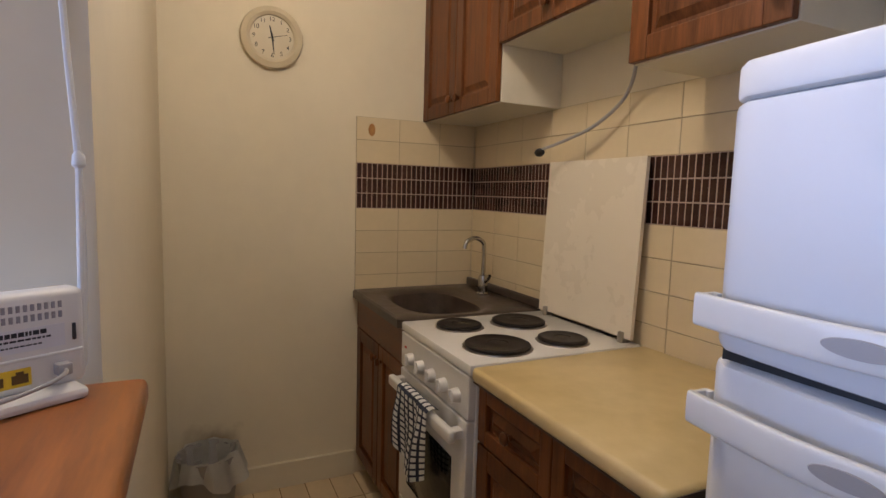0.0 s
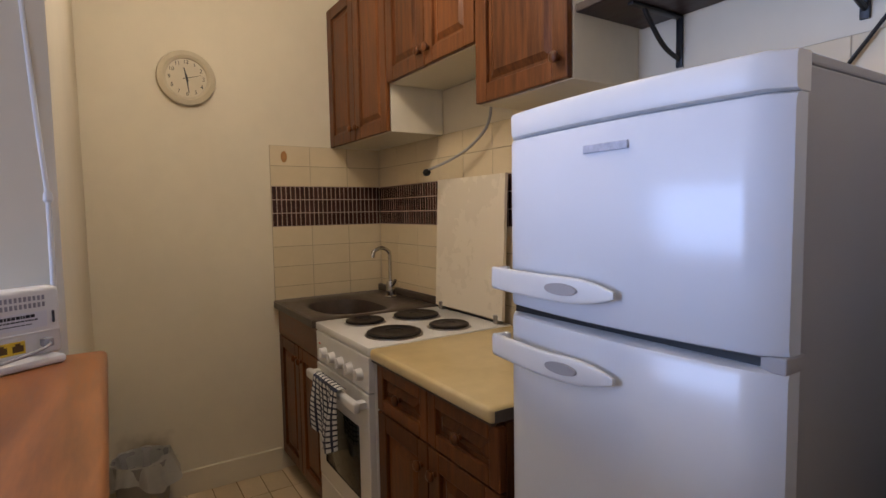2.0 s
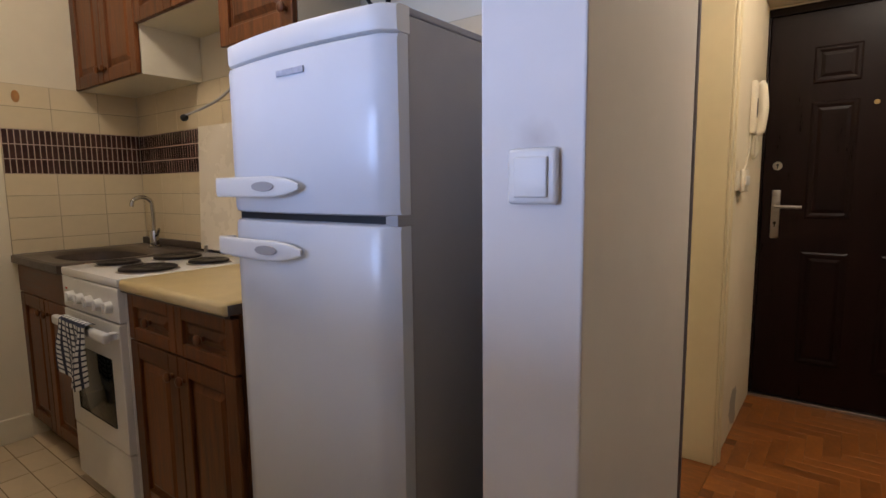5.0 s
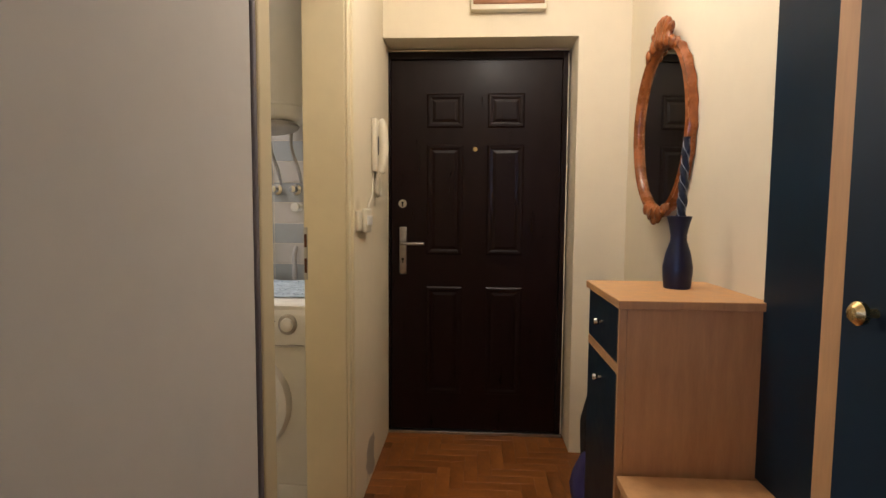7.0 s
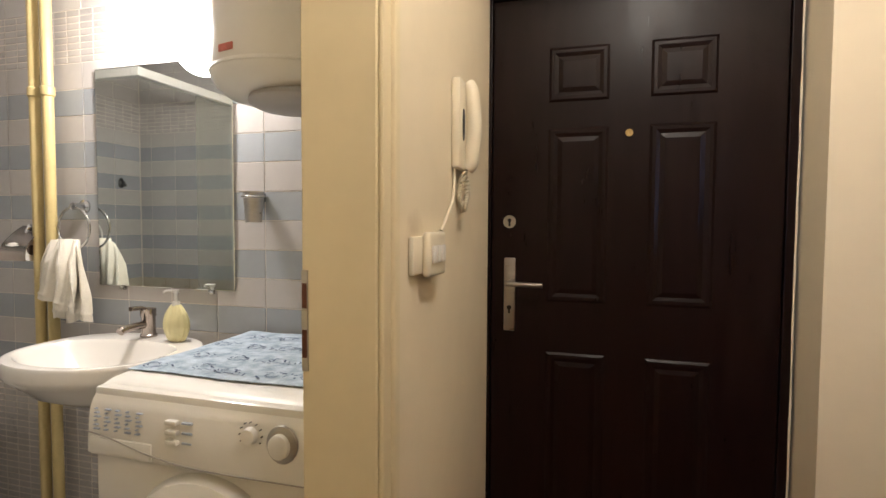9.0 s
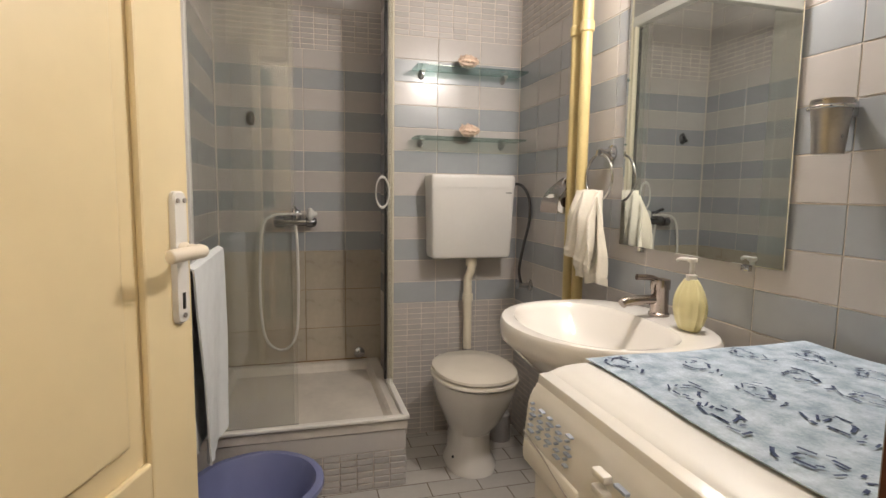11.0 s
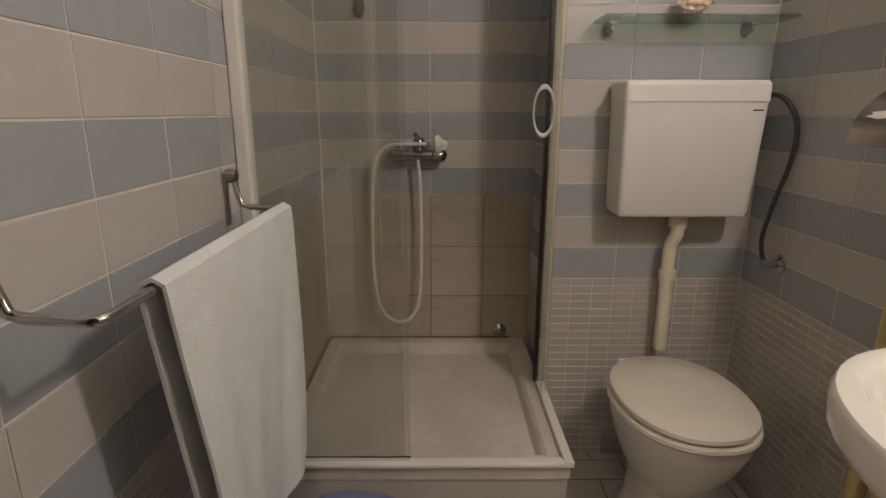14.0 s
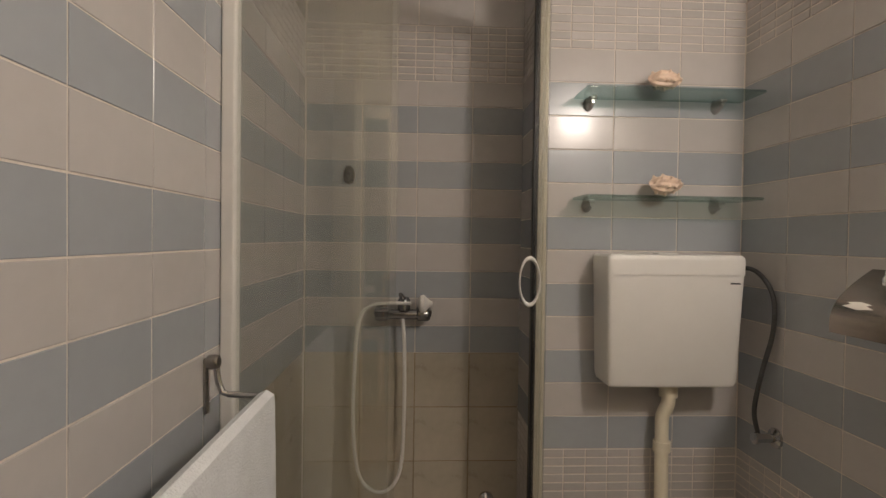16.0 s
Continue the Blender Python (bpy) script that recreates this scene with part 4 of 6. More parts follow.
# waste bin
wb = thing("waste_bin", (KX + .128, 1.872, 0), "small dark waste bin with a milky plastic liner", "bin")
bm = nb()
lathe(bm, [(.085, .0), (.088, .004), (.112, .265), (.116, .272), (.110, .272), (.105, .262), (.083, .012), (.002, .010)], 36)
part("bucket", bm, FRIDGE_SIDE, wb)
bm = nb()


def liner(u, v):
    a = 2 * math.pi * u
    wob = .006 * math.sin(a * 7) + .004 * math.sin(a * 13 + 1)
    if v < .5:
        t = v / .5
        return Vector(((.104 - .01 * (1 - t) + wob * .3) * math.cos(a), (.104 - .01 * (1 - t) + wob * .3) * math.sin(a), .10 + .178 * t + .004 * math.sin(a * 5)))
    t = (v - .5) / .5
    flap = .02 * max(0, math.cos(a - 1.2)) ** 4
    return Vector(((.112 + .016 * t + wob * (1 + t) + flap * t) * math.cos(a), (.112 + .016 * t + wob * (1 + t) + flap * t) * math.sin(a), .278 - .095 * t * (1 + .3 * math.sin(a * 3)) + .03 * flap * 30 * (1 - t)))


surf(bm, liner, 72, 12)
bmesh.ops.remove_doubles(bm, verts=bm.verts, dist=.0004)
part("liner", bm, BAGPLASTIC, wb, "crumpled milky plastic bag")

# switch on the wall end
sw = thing("light_switch", (.032, 2.465, 1.168), "white light switch with one rocker and rounded plate", "switch")
bm = nb()
box(bm, -.040, .040, -.012, -.0005, -.040, .041, bevel=.007, seg=3)
pl = part("plate", bm, PLASTIC, sw)
part("rocker", box(nb(), -.027, .027, -.017, -.011, -.03, .028, bevel=.003, seg=3), PLASTIC, sw)

# ---- hall furniture ----
cr = thing("shoe_cabinet", (.836, 3.547, 0), "tall beech and navy shoe cabinet with drawer and door", "cabinet")
part("side_panel", box(nb(), .018, .362, 0, .018, 0, .965, bevel=.001), BEECH, cr, smooth=False)
part("side_panel", box(nb(), .018, .362, .348, .366, 0, .965, bevel=.001), BEECH, cr, smooth=False)
part("top", box(nb(), -.006, .363, -.012, .372, .966, .988, bevel=.002), BEECH, cr, smooth=False)
part("edge_strip", box(nb(), 0, .017, 0, .014, 0, .965), BEECH, cr, smooth=False)
part("rail", box(nb(), 0, .018, .0145, .35, .795, .82), BEECH, cr, smooth=False)
part("back", box(nb(), .345, .36, .019, .347, .01, .96), BEECH, cr, smooth=False)
for z0, z1, kz in ((.823, .962, .895), (.06, .792, .735)):
    d = part("drawer_front" if z0 > .5 else "door", box(nb(), .001, .018, .016, .35, z0, z1, bevel=.001), NAVY, cr, "navy blue laminate front", smooth=False)
    part("knob", lathe(nb(), [(.006, 0), (.005, -.010), (.011, -.016), (.010, -.024), (.003, -.026)], 14, (.001, .18, kz), 'x'), CHROME, d, "small round chrome knob")

bn = thing("coat_bench", (.836, 2.952, 0), "beech bench with navy front under a navy coat panel", "bench")
part("seat", box(nb(), 0, .362, 0, .583, .52, .543, bevel=.002), BEECH, bn, smooth=False)
part("front", box(nb(), .016, .034, .02, .583, .04, .518, bevel=.001), NAVY, bn, smooth=False)
part("edge_strip", box(nb(), .012, .034, .565, .5835, 0, .519), BEECH, bn, smooth=False)
part("back_panel", box(nb(), .345, .3625, 0, .596, .5435, 2.2), NAVY, bn, "tall navy laminate back panel", smooth=False)

wd = thing("wardrobe", (.912, 1.925, 0), "navy wardrobe with beech edges and a brass knob", "wardrobe")
part("side_panel", box(nb(), 0, .285, .945, .985, 0, 2.25, bevel=.001), BEECH, wd, smooth=False)
part("side_panel", box(nb(), 0, .285, 0, .02, 0, 2.25, bevel=.001), BEECH, wd, smooth=False)
part("back", box(nb(), .27, .285, .021, .944, .02, 2.24), BEECH, wd, smooth=False)
part("top", box(nb(), 0, .285, .021, .944, 2.22, 2.249), BEECH, wd, smooth=False)
for y0, y1, ky in ((.022, .482, .43), (.485, .943, .888)):
    d = part("door", box(nb(), -.004, .016, y0, y1, .05, 2.218, bevel=.001), NAVY, wd, "navy blue laminate door", smooth=False)
    part("knob", lathe(nb(), [(.005, 0), (.005, -.010), (.0125, -.015), (.0135, -.021), (.008, -.027), (.002, -.028)], 16, (-.004, ky, 1.10), 'x'), BRASS, d, "round brass knob")

vs = thing("vase", (1.055, 3.77, .988), "slim dark blue ceramic vase on the shoe cabinet", "vase")
bm = nb()
lathe(bm, [(.035, 0), (.037, .004), (.0405, .045), (.041, .062), (.034, .10), (.0225, .136), (.022, .152), (.0285, .186), (.034, .206), (.031, .207), (.019, .156), (.019, .11), (.002, .10)], 28)
part("body", bm, VASEBLUE, vs)
bm = nb()


def twist(u, v):
    a = 2 * math.pi * v
    r = (.0125 - .004 * u ** 3) * (1 + .22 * math.cos(2 * a + u * 44))
    return Vector((r * math.cos(a) + .012 * u, r * math.sin(a), .10 + u * .33))


surf(bm, twist, 90, 14)
bmesh.ops.remove_doubles(bm, verts=bm.verts, dist=.0002)
bmesh.ops.holes_fill(bm, edges=bm.edges)
cdl = thing("twisted_candle", (1.055, 3.77, .988), "dark blue spiral candle standing in the vase", "candle")
part("stick", bm, surface("dark_twisted_wax", (.006, .010, .024), .4, var=.3, scale=45, col2=(.010, .016, .034)), cdl)
for k_ in (0, math.pi):
    bm = nb()
    pts_ = []
    for i in range(121):
        u = .22 + .76 * i / 120
        r = (.0125 - .004 * u ** 3) * .93
        a = -u * 22 + math.pi / 2 + k_
        pts_.append((r * math.cos(a) + .012 * u, r * math.sin(a), .10 + u * .33))
    part("spiral_groove", tube(bm, pts_, .0012, 6, k=1), surface("pale_wax", (.30, .31, .34), .5), cdl, "pale spiral line")

om = thing("oval_mirror", (EX - .024, 4.255, 1.512), "oval wall mirror in a carved reddish wooden frame", "mirror", rz=6)
OA, OB = .197, .292
part("glass", lathe(nb(), [(1.0, -.008), (1.0, -.012), (.001, -.0121)], 56, (0, 0, 0), 'x', sx=OA, sy=OB), MIRROR, om, "silvered oval glass", smooth=False)
bm = nb()
rings = []
for i in range(72):
    a = 2 * math.pi * i / 72
    pts = []
    wid = .034 + .004 * math.sin(a * 24)
    for d, h in ((-.006, -.012), (0, -.026), (.010, -.034), (.02, -.028), (.027, -.030), (wid, -.018), (wid, -.002), (-.004, -.002)):
        pts.append((h, (OA + d) * math.cos(a), (OB + d) * math.sin(a)))
    rings.append(ring(bm, pts))
for i in range(72):
    bridge(bm, rings[i], rings[(i + 1) % 72])
bmesh.ops.recalc_face_normals(bm, faces=bm.faces)
fr = part("frame", bm, CARVED, om)


def carving(zc, sgn, wscale, lobes):
    bm = nb()
    for i in range(lobes):
        t = (i / (lobes - 1) - .5) * 2
        a = math.pi / 2 * sgn + t * .42 * wscale
        for k, rr in ((0, .024), (1, .018)):
            y = (OA + .022 + k * .018 * (1 - abs(t))) * math.cos(a) * 1.02
            z = (OB + .024 + k * .022 * (1 - abs(t))) * math.sin(a)
            bmesh.ops.create_uvsphere(bm, u_segments=10, v_segments=7, radius=rr * (1 - .35 * abs(t)) * (1 + .2 * math.sin(i * 2.4)),
                                      matrix=Matrix.Translation((-.028 - .006 * (i % 2), y, z)) @ Matrix.Diagonal((.55, 1, 1.15, 1)))
    part("carved_ornament", bm, CARVED, fr, "carved leaf ornament")


carving(0, 1, 1.25, 13)
carving(0, -1, 1.0, 11)
bm = nb()
for k in range(7):
    t = (k - 3) / 3
    bmesh.ops.create_uvsphere(bm, u_segments=10, v_segments=7, radius=.03, matrix=Matrix.Translation((-.026, .055 * t, OB + .075 - .03 * t * t)) @ Matrix.Rotation(-t * .8, 4, 'X') @ Matrix.Diagonal((.5, .55, 1.2, 1)))
part("crest", bm, CARVED, fr, "carved leaf crest")

fb = thing("fuse_box", (.62, NY, 2.14), "beige fuse box with a brown glossy cover", "fuse box")
part("housing", box(nb(), -.175, .175, -.05, -.001, 0, .26, bevel=.006), PLASTIC_CREAM, fb)
part("cover", box(nb(), -.165, .165, -.058, -.05, .022, .25, bevel=.004), surface("brown_glossy_cover", (.30, .14, .07), .15, var=.2, scale=5), fb)

ip = thing("intercom_phone", (HX, 4.585, 1.372), "cream wall intercom handset with coiled cord", "intercom")
part("base", box(nb(), .001, .024, -.055, .055, 0, .232, bevel=.006), PLASTIC_CREAM, ip)
bm = nb()
tube(bm, [(.024, .020, .008), (.034, .020, .02), (.040, .020, .06), (.044, .020, .115), (.040, .020, .17), (.034, .020, .212), (.024, .020, .226)], .021, 14)
hnd = part("handset", bm, PLASTIC_CREAM, ip)
# dark oval disc painted in as the shade behind the handset
part("grip_shade", lathe(nb(), [(.017, 0), (.016, .003), (.002, .0035)], 20, (.0235, -.020, .115), "x", sx=.55, sy=2.5), INK, ip, "dark disc for the shade behind the handset")
coil = []
for i in range(361):
    q = i / 360
    cy_ = .004 + .018 * math.sin(q * 2 * math.pi * 2 + .4) * math.sin(math.pi * q) ** .5
    cz_ = .006 - .115 * math.sin(math.pi * q) ** .9
    tw = q * 2 * math.pi * 34
    coil.append((.020 + .006 * math.cos(tw) + .010 * math.sin(2 * math.pi * q), cy_ + .006 * math.sin(tw), cz_ + .003 * math.cos(tw)))
part("coiled_cord", tube(nb(), coil, .0022, 6, k=1), PLASTIC_CREAM, ip)
part("cable", tube(nb(), [(.006, -.04, 0), (.006, -.046, -.06), (.006, -.075, -.10), (.006, -.12, -.135), (.006, -.155, -.16)], .004, 8), PLASTIC_CREAM, ip)
hs = thing("light_switch", (HX, 4.31, 1.162), "old cream surface-mounted switch with small rockers", "switch")
part("plate", box(nb(), .001, .014, -.095, .09, -.040, .040, bevel=.005), PLASTIC_CREAM, hs)
part("cover", box(nb(), .0135, .032, -.045, .075, -.048, .049, bevel=.008, seg=3), PLASTIC_CREAM, hs)
for y in (-.02, .012, .044):
    part("rocker", box(nb(), .0315, .0375, y - .0125, y + .0125, -.018, .020, bevel=.003), PLASTIC, hs)

bp = thing("backpack", (.958, 4.22, 0), "black and blue backpack standing behind the shoe cabinet", "bag")
bm = nb()
bmesh.ops.create_uvsphere(bm, u_segments=20, v_segments=14, radius=1, matrix=Matrix.Translation((.07, .02, .31)) @ Matrix.Diagonal((.13, .17, .31, 1)))
for v in bm.verts:
    v.co += Vector((noise.noise(v.co * 9) * .02, noise.noise(v.co * 9 + Vector((5, 0, 0))) * .02, noise.noise(v.co * 7) * .015))
    v.co.z = max(v.co.z, .002)
part("body", bm, surface("black_nylon", (.012, .012, .014), .7, var=.3, scale=20, bump=.3, bscale=180), bp)
bm = nb()
bmesh.ops.create_uvsphere(bm, u_segments=18, v_segments=12, radius=1, matrix=Matrix.Translation((-.042, -.04, .15)) @ Matrix.Diagonal((.060, .12, .15, 1)))
for v in bm.verts:
    v.co += Vector((noise.noise(v.co * 11) * .02, noise.noise(v.co * 9 + Vector((5, 0, 0))) * .02, 0))
    v.co.z = max(v.co.z, .003)
part("front_pocket", bm, PURPLEBAG, bp, "purple blue front pocket")

# ---- bathroom ----
# shower tray and enclosure
ty0, ty1, tx0, tx1 = BY0 + .002, 4.158, BX + .002, -1.875
tr = thing("shower_tray", (-1.875, 3.77, 0), "white square shower tray on a tiled plinth", "shower tray")
bm = nb()


def rect(x0, x1, y0, y1, z):
    return [(x0 + 1.875, y0 - 3.77, z), (x1 + 1.875, y0 - 3.77, z), (x1 + 1.875, y1 - 3.77, z), (x0 + 1.875, y1 - 3.77, z)]


loops = [ring(bm, rect(tx0, tx1, ty0, ty1, .235)), ring(bm, rect(tx0, tx1, ty0, ty1, .266)), ring(bm, rect(tx0 + .006, tx1 - .006, ty0 + .006, ty1 - .006, .272)),
         ring(bm, rect(tx0 + .05, tx1 - .045, ty0 + .05, ty1 - .05, .272)), ring(bm, rect(tx0 + .062, tx1 - .06, ty0 + .062, ty1 - .062, .262)),
         ring(bm, rect(tx0 + .08, tx1 - .08, ty0 + .08, ty1 - .08, .215)), ring(bm, rect(-2.31, -2.28, 3.76, 3.79, .205))]
for a, b in zip(loops, loops[1:]):
    bridge(bm, a, b)
bm.faces.new(loops[-1])
bm.faces.new(loops[0])
bmesh.ops.recalc_face_normals(bm, faces=bm.faces)
part("tray", bm, TRAYENAMEL, tr, "worn greyish tray with a raised rim", smooth=False)
part("sealant", tube(nb(), [(tx1 - .06 + 1.875, ty0 + .004 - 3.77, .2735), (tx0 + .004 + 1.875, ty0 + .004 - 3.77, .2735), (tx0 + .004 + 1.875, 4.10 - 3.77, .2735)], .0045, 8, 1), GRIME, tr, "brown mouldy sealant line")
part("plinth", box(nb(), tx0 + 1.875, -.012, ty0 - 3.77, ty1 - 3.77 - .012, 0, .2345), GROUT, tr, "tiled plinth", smooth=False)

en = thing("shower_enclosure", (-1.875, 3.77, .272), "corner shower enclosure of clear glass with white profiles", "shower enclosure")
ZT = 1.70
part("wall_profile", box(nb(), -.035, .012, BY0 - 3.77 + .001, BY0 - 3.77 + .028, 0, ZT, bevel=.003), SILICONE, en, smooth=False)
part("wall_profile", box(nb(), TX + 1.875 + .001, TX + 1.875 + .022, .3755, .40, 0, ZT, bevel=.003), PLASTIC_CREAM, en, "cream plastic wall profile", smooth=False)
part("top_rail", box(nb(), -.035, .012, BY0 - 3.77 + .028, .40, ZT, ZT + .045, bevel=.003), SILICONE, en, "white top rail", smooth=False)
part("top_rail", box(nb(), TX + 1.875 + .001, -.035, .355, .40, ZT, ZT + .045, bevel=.003), SILICONE, en, "white top rail", smooth=False)
part("bottom_rail", box(nb(), -.020, .010, BY0 - 3.77 + .028, .385, .0005, .015, bevel=.005), SILICONE, en, "white rounded bottom rail", smooth=False)
part("rail_gap", box(nb(), -.030, -.0205, BY0 - 3.77 + .03, -.02, .0005, .011), BLACK, en, "dark gap strip", smooth=False)
part("bottom_rail", box(nb(), TX + 1.875 + .022, .008, .37, .395, .0005, .018, bevel=.003), SILICONE, en, smooth=False)
for nm, b in (("fixed_pane", (-.010, -.004, BY0 - 3.77 + .028, -.02)), ("sliding_pane", (-.026, -.020, BY0 - 3.77 + .03, -.035)),
              ("fixed_pane", (TX + 1.875 + .022, -.335, .382, .388)), ("sliding_pane", (TX + 1.875 + .027, -.32, .366, .372))):
    g = part(nm, box(nb(), *b, .0155, ZT), GLASS, en, smooth=False)
    g.visible_shadow = False
part("edge_seal", box(nb(), TX + 1.875 + .001, TX + 1.875 + .025, .362, .375, .018, ZT), BLACK, en, "dark rubber edge seal", smooth=False)
part("ring_handle", torus(nb(), (TX + 1.875 + .085, .342, .875), .055, .0055, 'x', sx=.52, sz=1.2), PLASTIC, en, "white oval ring handle")

mx = thing("shower_mixer", (BX, 3.745, 1.0), "chrome shower mixer with a hand shower on a white hose", "tap")
bm = nb()
lathe(bm, [(.020, -.095), (.024, -.09), (.024, -.055), (.018, -.05), (.018, .05), (.024, .055), (.024, .09), (.019, .098)], 18, (.055, 0, -.005), 'y')
for y in (-.075, .075):
    lathe(bm, [(.03, .0), (.03, .01), (.012, .016), (.012, .055)], 16, (0, y, -.005), 'x')
lathe(bm, [(.022, 0), (.022, .035), (.016, .045), (.003, .048)], 18, (.055, .005, .01))
tube(bm, [(.06, .005, .045), (.09, .0, .062), (.115, -.005, .07)], .008, 10)
part("body", bm, surface("dark_chrome", (.28, .28, .29), .14, metal=1.0, var=.15, scale=14, rvar=.06), mx)
bm = nb()
lathe(bm, [(.014, 0), (.03, .008), (.032, .02), (.012, .04), (.010, .05)], 18, (.075, .055, .035), 'y')
part("hand_shower", bm, PLASTIC, mx, "white hand shower head")
bm = nb()
tube(bm, [(.06, .0, -.02), (.06, .008, -.12), (.06, .01, -.35), (.058, .0, -.55), (.055, -.04, -.63), (.055, -.10, -.635), (.055, -.15, -.57), (.055, -.17, -.40), (.055, -.165, -.15), (.055, -.15, -.02), (.06, -.11, .025), (.07, -.05, .035), (.075, .03, .036)], .0065, 10)
part("hose", bm, PLASTIC, mx, "white plastic shower hose")

hk = thing("robe_hook", (BX, 3.545, 1.49), "small dark metal wall hook in the shower", "hook")
bm = nb()
lathe(bm, [(.026, 0), (.026, .006), (.012, .014), (.008, .03)], 18, (0, 0, 0), 'x', sx=.8, sy=1.3)
tube(bm, [(.02, 0, -.01), (.035, 0, -.02), (.042, 0, -.008)], .006, 8)
part("body", bm, surface("dark_hook_metal", (.06, .06, .06), .35, metal=.6, var=.2, scale=20), hk)
part("overflow_cap", lathe(nb(), [(.028, 0), (.028, .012), (.018, .022), (.003, .024)], 20, (BX + 1.875, 4.06 - 3.77, .305), 'x'), CHROME, tr, "round chrome overflow cap")

# cistern, pipe, hose
cs = thing("cistern", (TX, 4.512, .855), "white plastic high wall-mounted toilet cistern", "cistern")
bm = nb()
loops = []
for z, w_, d_ in ((0, .172, .112), (.005, .180, .122), (.02, .185, .128), (.30, .1935, .139), (.318, .194, .140)):
    pts = []
    for i in range(48):
        a = 2 * math.pi * i / 48
        ca, sa = math.cos(a), math.sin(a)
        pts.append((.002 + d_ / 2 + d_ / 2 * math.copysign(abs(ca) ** .14, ca), w_ * math.copysign(abs(sa) ** .10, sa), z))
    loops.append(ring(bm, pts))
for a, b in zip(loops, loops[1:]):
    bridge(bm, a, b)
bm.faces.new(loops[0])
bm.faces.new(loops[-1])
bmesh.ops.recalc_face_normals(bm, faces=bm.faces)
part("tank", bm, PLASTIC, cs)
bm = nb()
loops = []
for z, w_, d_ in ((.3182, .1955, .1420), (.357, .196, .1425), (.367, .1945, .141), (.373, .188, .134)):
    pts = []
    for i in range(48):
        a = 2 * math.pi * i / 48
        ca, sa = math.cos(a), math.sin(a)
        pts.append((.002 + .0715 + d_ / 2 * math.copysign(abs(ca) ** .14, ca), w_ * math.copysign(abs(sa) ** .10, sa), z))
    loops.append(ring(bm, pts))
for a, b in zip(loops, loops[1:]):
    bridge(bm, a, b)
bm.faces.new(loops[0])
bm.faces.new(loops[-1])
bmesh.ops.recalc_face_normals(bm, faces=bm.faces)
part("lid", bm, PLASTIC, cs)
part("button", box(nb(), .045, .085, -.03, .03, .3720, .378, bevel=.004), PLASTIC, cs)
part("badge", box(nb(), .1395, .1412, .150, .178, .294, .298), INK, cs, "tiny unreadable print", smooth=False)
fp = thing("flush_pipe", (TX, 4.53, .40), "white plastic flush pipe between cistern and toilet", "pipe")
bm = nb()
tube(bm, [(.065, .0, .455), (.065, 0, .405), (.064, -.002, .390), (.055, -.010, .362), (.052, -.012, .345), (.052, -.012, .32), (.052, -.010, .15), (.052, -.009, .02)], .0195, 14)
lathe(bm, [(.026, 0), (.026, .04)], 16, (.063, 0, .415))
lathe(bm, [(.025, 0), (.025, .03)], 16, (.052, -.011, .25))
part("pipe", bm, PLASTIC_CREAM, fp)
fh = thing("supply_hose", (-2.132, BY1, .734), "grey braided supply hose with a chrome wall valve", "hose")
part("hose", tube(nb(), [(-.022, -.036, .004), (-.028, -.045, .07), (-.02, -.03, .18), (-.006, -.012, .29), (-.012, -.012, .39), (-.06, -.03, .452), (-.118, -.062, .458)], .0065, 10), surface("dark_braided_hose", (.07, .07, .07), .4, metal=.4, var=.3, scale=60), fh)
bm = nb()
lathe(bm, [(.028, 0), (.027, -.006), (.012, -.010), (.012, -.05), (.016, -.052), (.016, -.062), (.003, -.064)], 18, (0, 0, 0), 'y')
lathe(bm, [(.008, -.03), (.008, .0)], 12, (-.0, -.035, 0), 'x')
part("valve", bm, CHROME, fh, "round chrome angle valve")

# toilet
tl = thing("toilet", (-1.96, 4.452, 0), "white ceramic toilet with closed lid", "toilet")
bm = nb()


def egg(cx0, a_f, a_b, b, z):
    pts = []
    for i in range(40):
        t = 2 * math.pi * i / 40
        c_, s_ = math.cos(t), math.sin(t)
        pts.append((cx0 + (a_f if c_ > 0 else a_b) * math.copysign(abs(c_) ** .9, c_), b * math.copysign(abs(s_) ** .9, s_), z))
    return pts


loops = [ring(bm, egg(*q)) for q in ((-.04, .150, .14, .105, 0), (-.04, .150, .14, .108, .02), (-.045, .125, .12, .088, .06), (-.04, .115, .12, .085, .16), (-.02, .15, .15, .115, .22),
                                     (-.01, .195, .19, .147, .30), (.0, .214, .20, .163, .365), (.0, .217, .205, .165, .395), (.0, .20, .19, .15, .398))]
for a, b in zip(loops, loops[1:]):
    bridge(bm, a, b)
bm.faces.new(loops[0])
bm.faces.new(loops[-1])
bmesh.ops.recalc_face_normals(bm, faces=bm.faces)
part("bowl", bm, CERAMIC, tl)
for nm, z, gr, h in (("seat", .400, .006, .018), ("lid", .4195, 0, .022)):
    bm = nb()
    q = [(.0, .214 + gr, .20, .161 + gr, z), (.0, .222 + gr, .205, .169 + gr, z + h * .3), (.0, .220 + gr, .205, .167 + gr, z + h * .75), (.0, .210 + gr, .198, .157 + gr, z + h), (.0, .10, .10, .08, z + h + .004)]
    loops = [ring(bm, egg(*p)) for p in q]
    for a, b in zip(loops, loops[1:]):
        bridge(bm, a, b)
    bm.faces.new(loops[0])
    bm.faces.new(loops[-1])
    bmesh.ops.recalc_face_normals(bm, faces=bm.faces)
    part(nm, bm, surface("cream_toilet_seat_" + nm, (.68, .63, .54), .22, var=.03, scale=4, rvar=.015), tl)
bm = nb()
for y in (-.07, .07):
    lathe(bm, [(.014, -.02), (.014, .02)], 12, (-.205, y, .415), 'y')
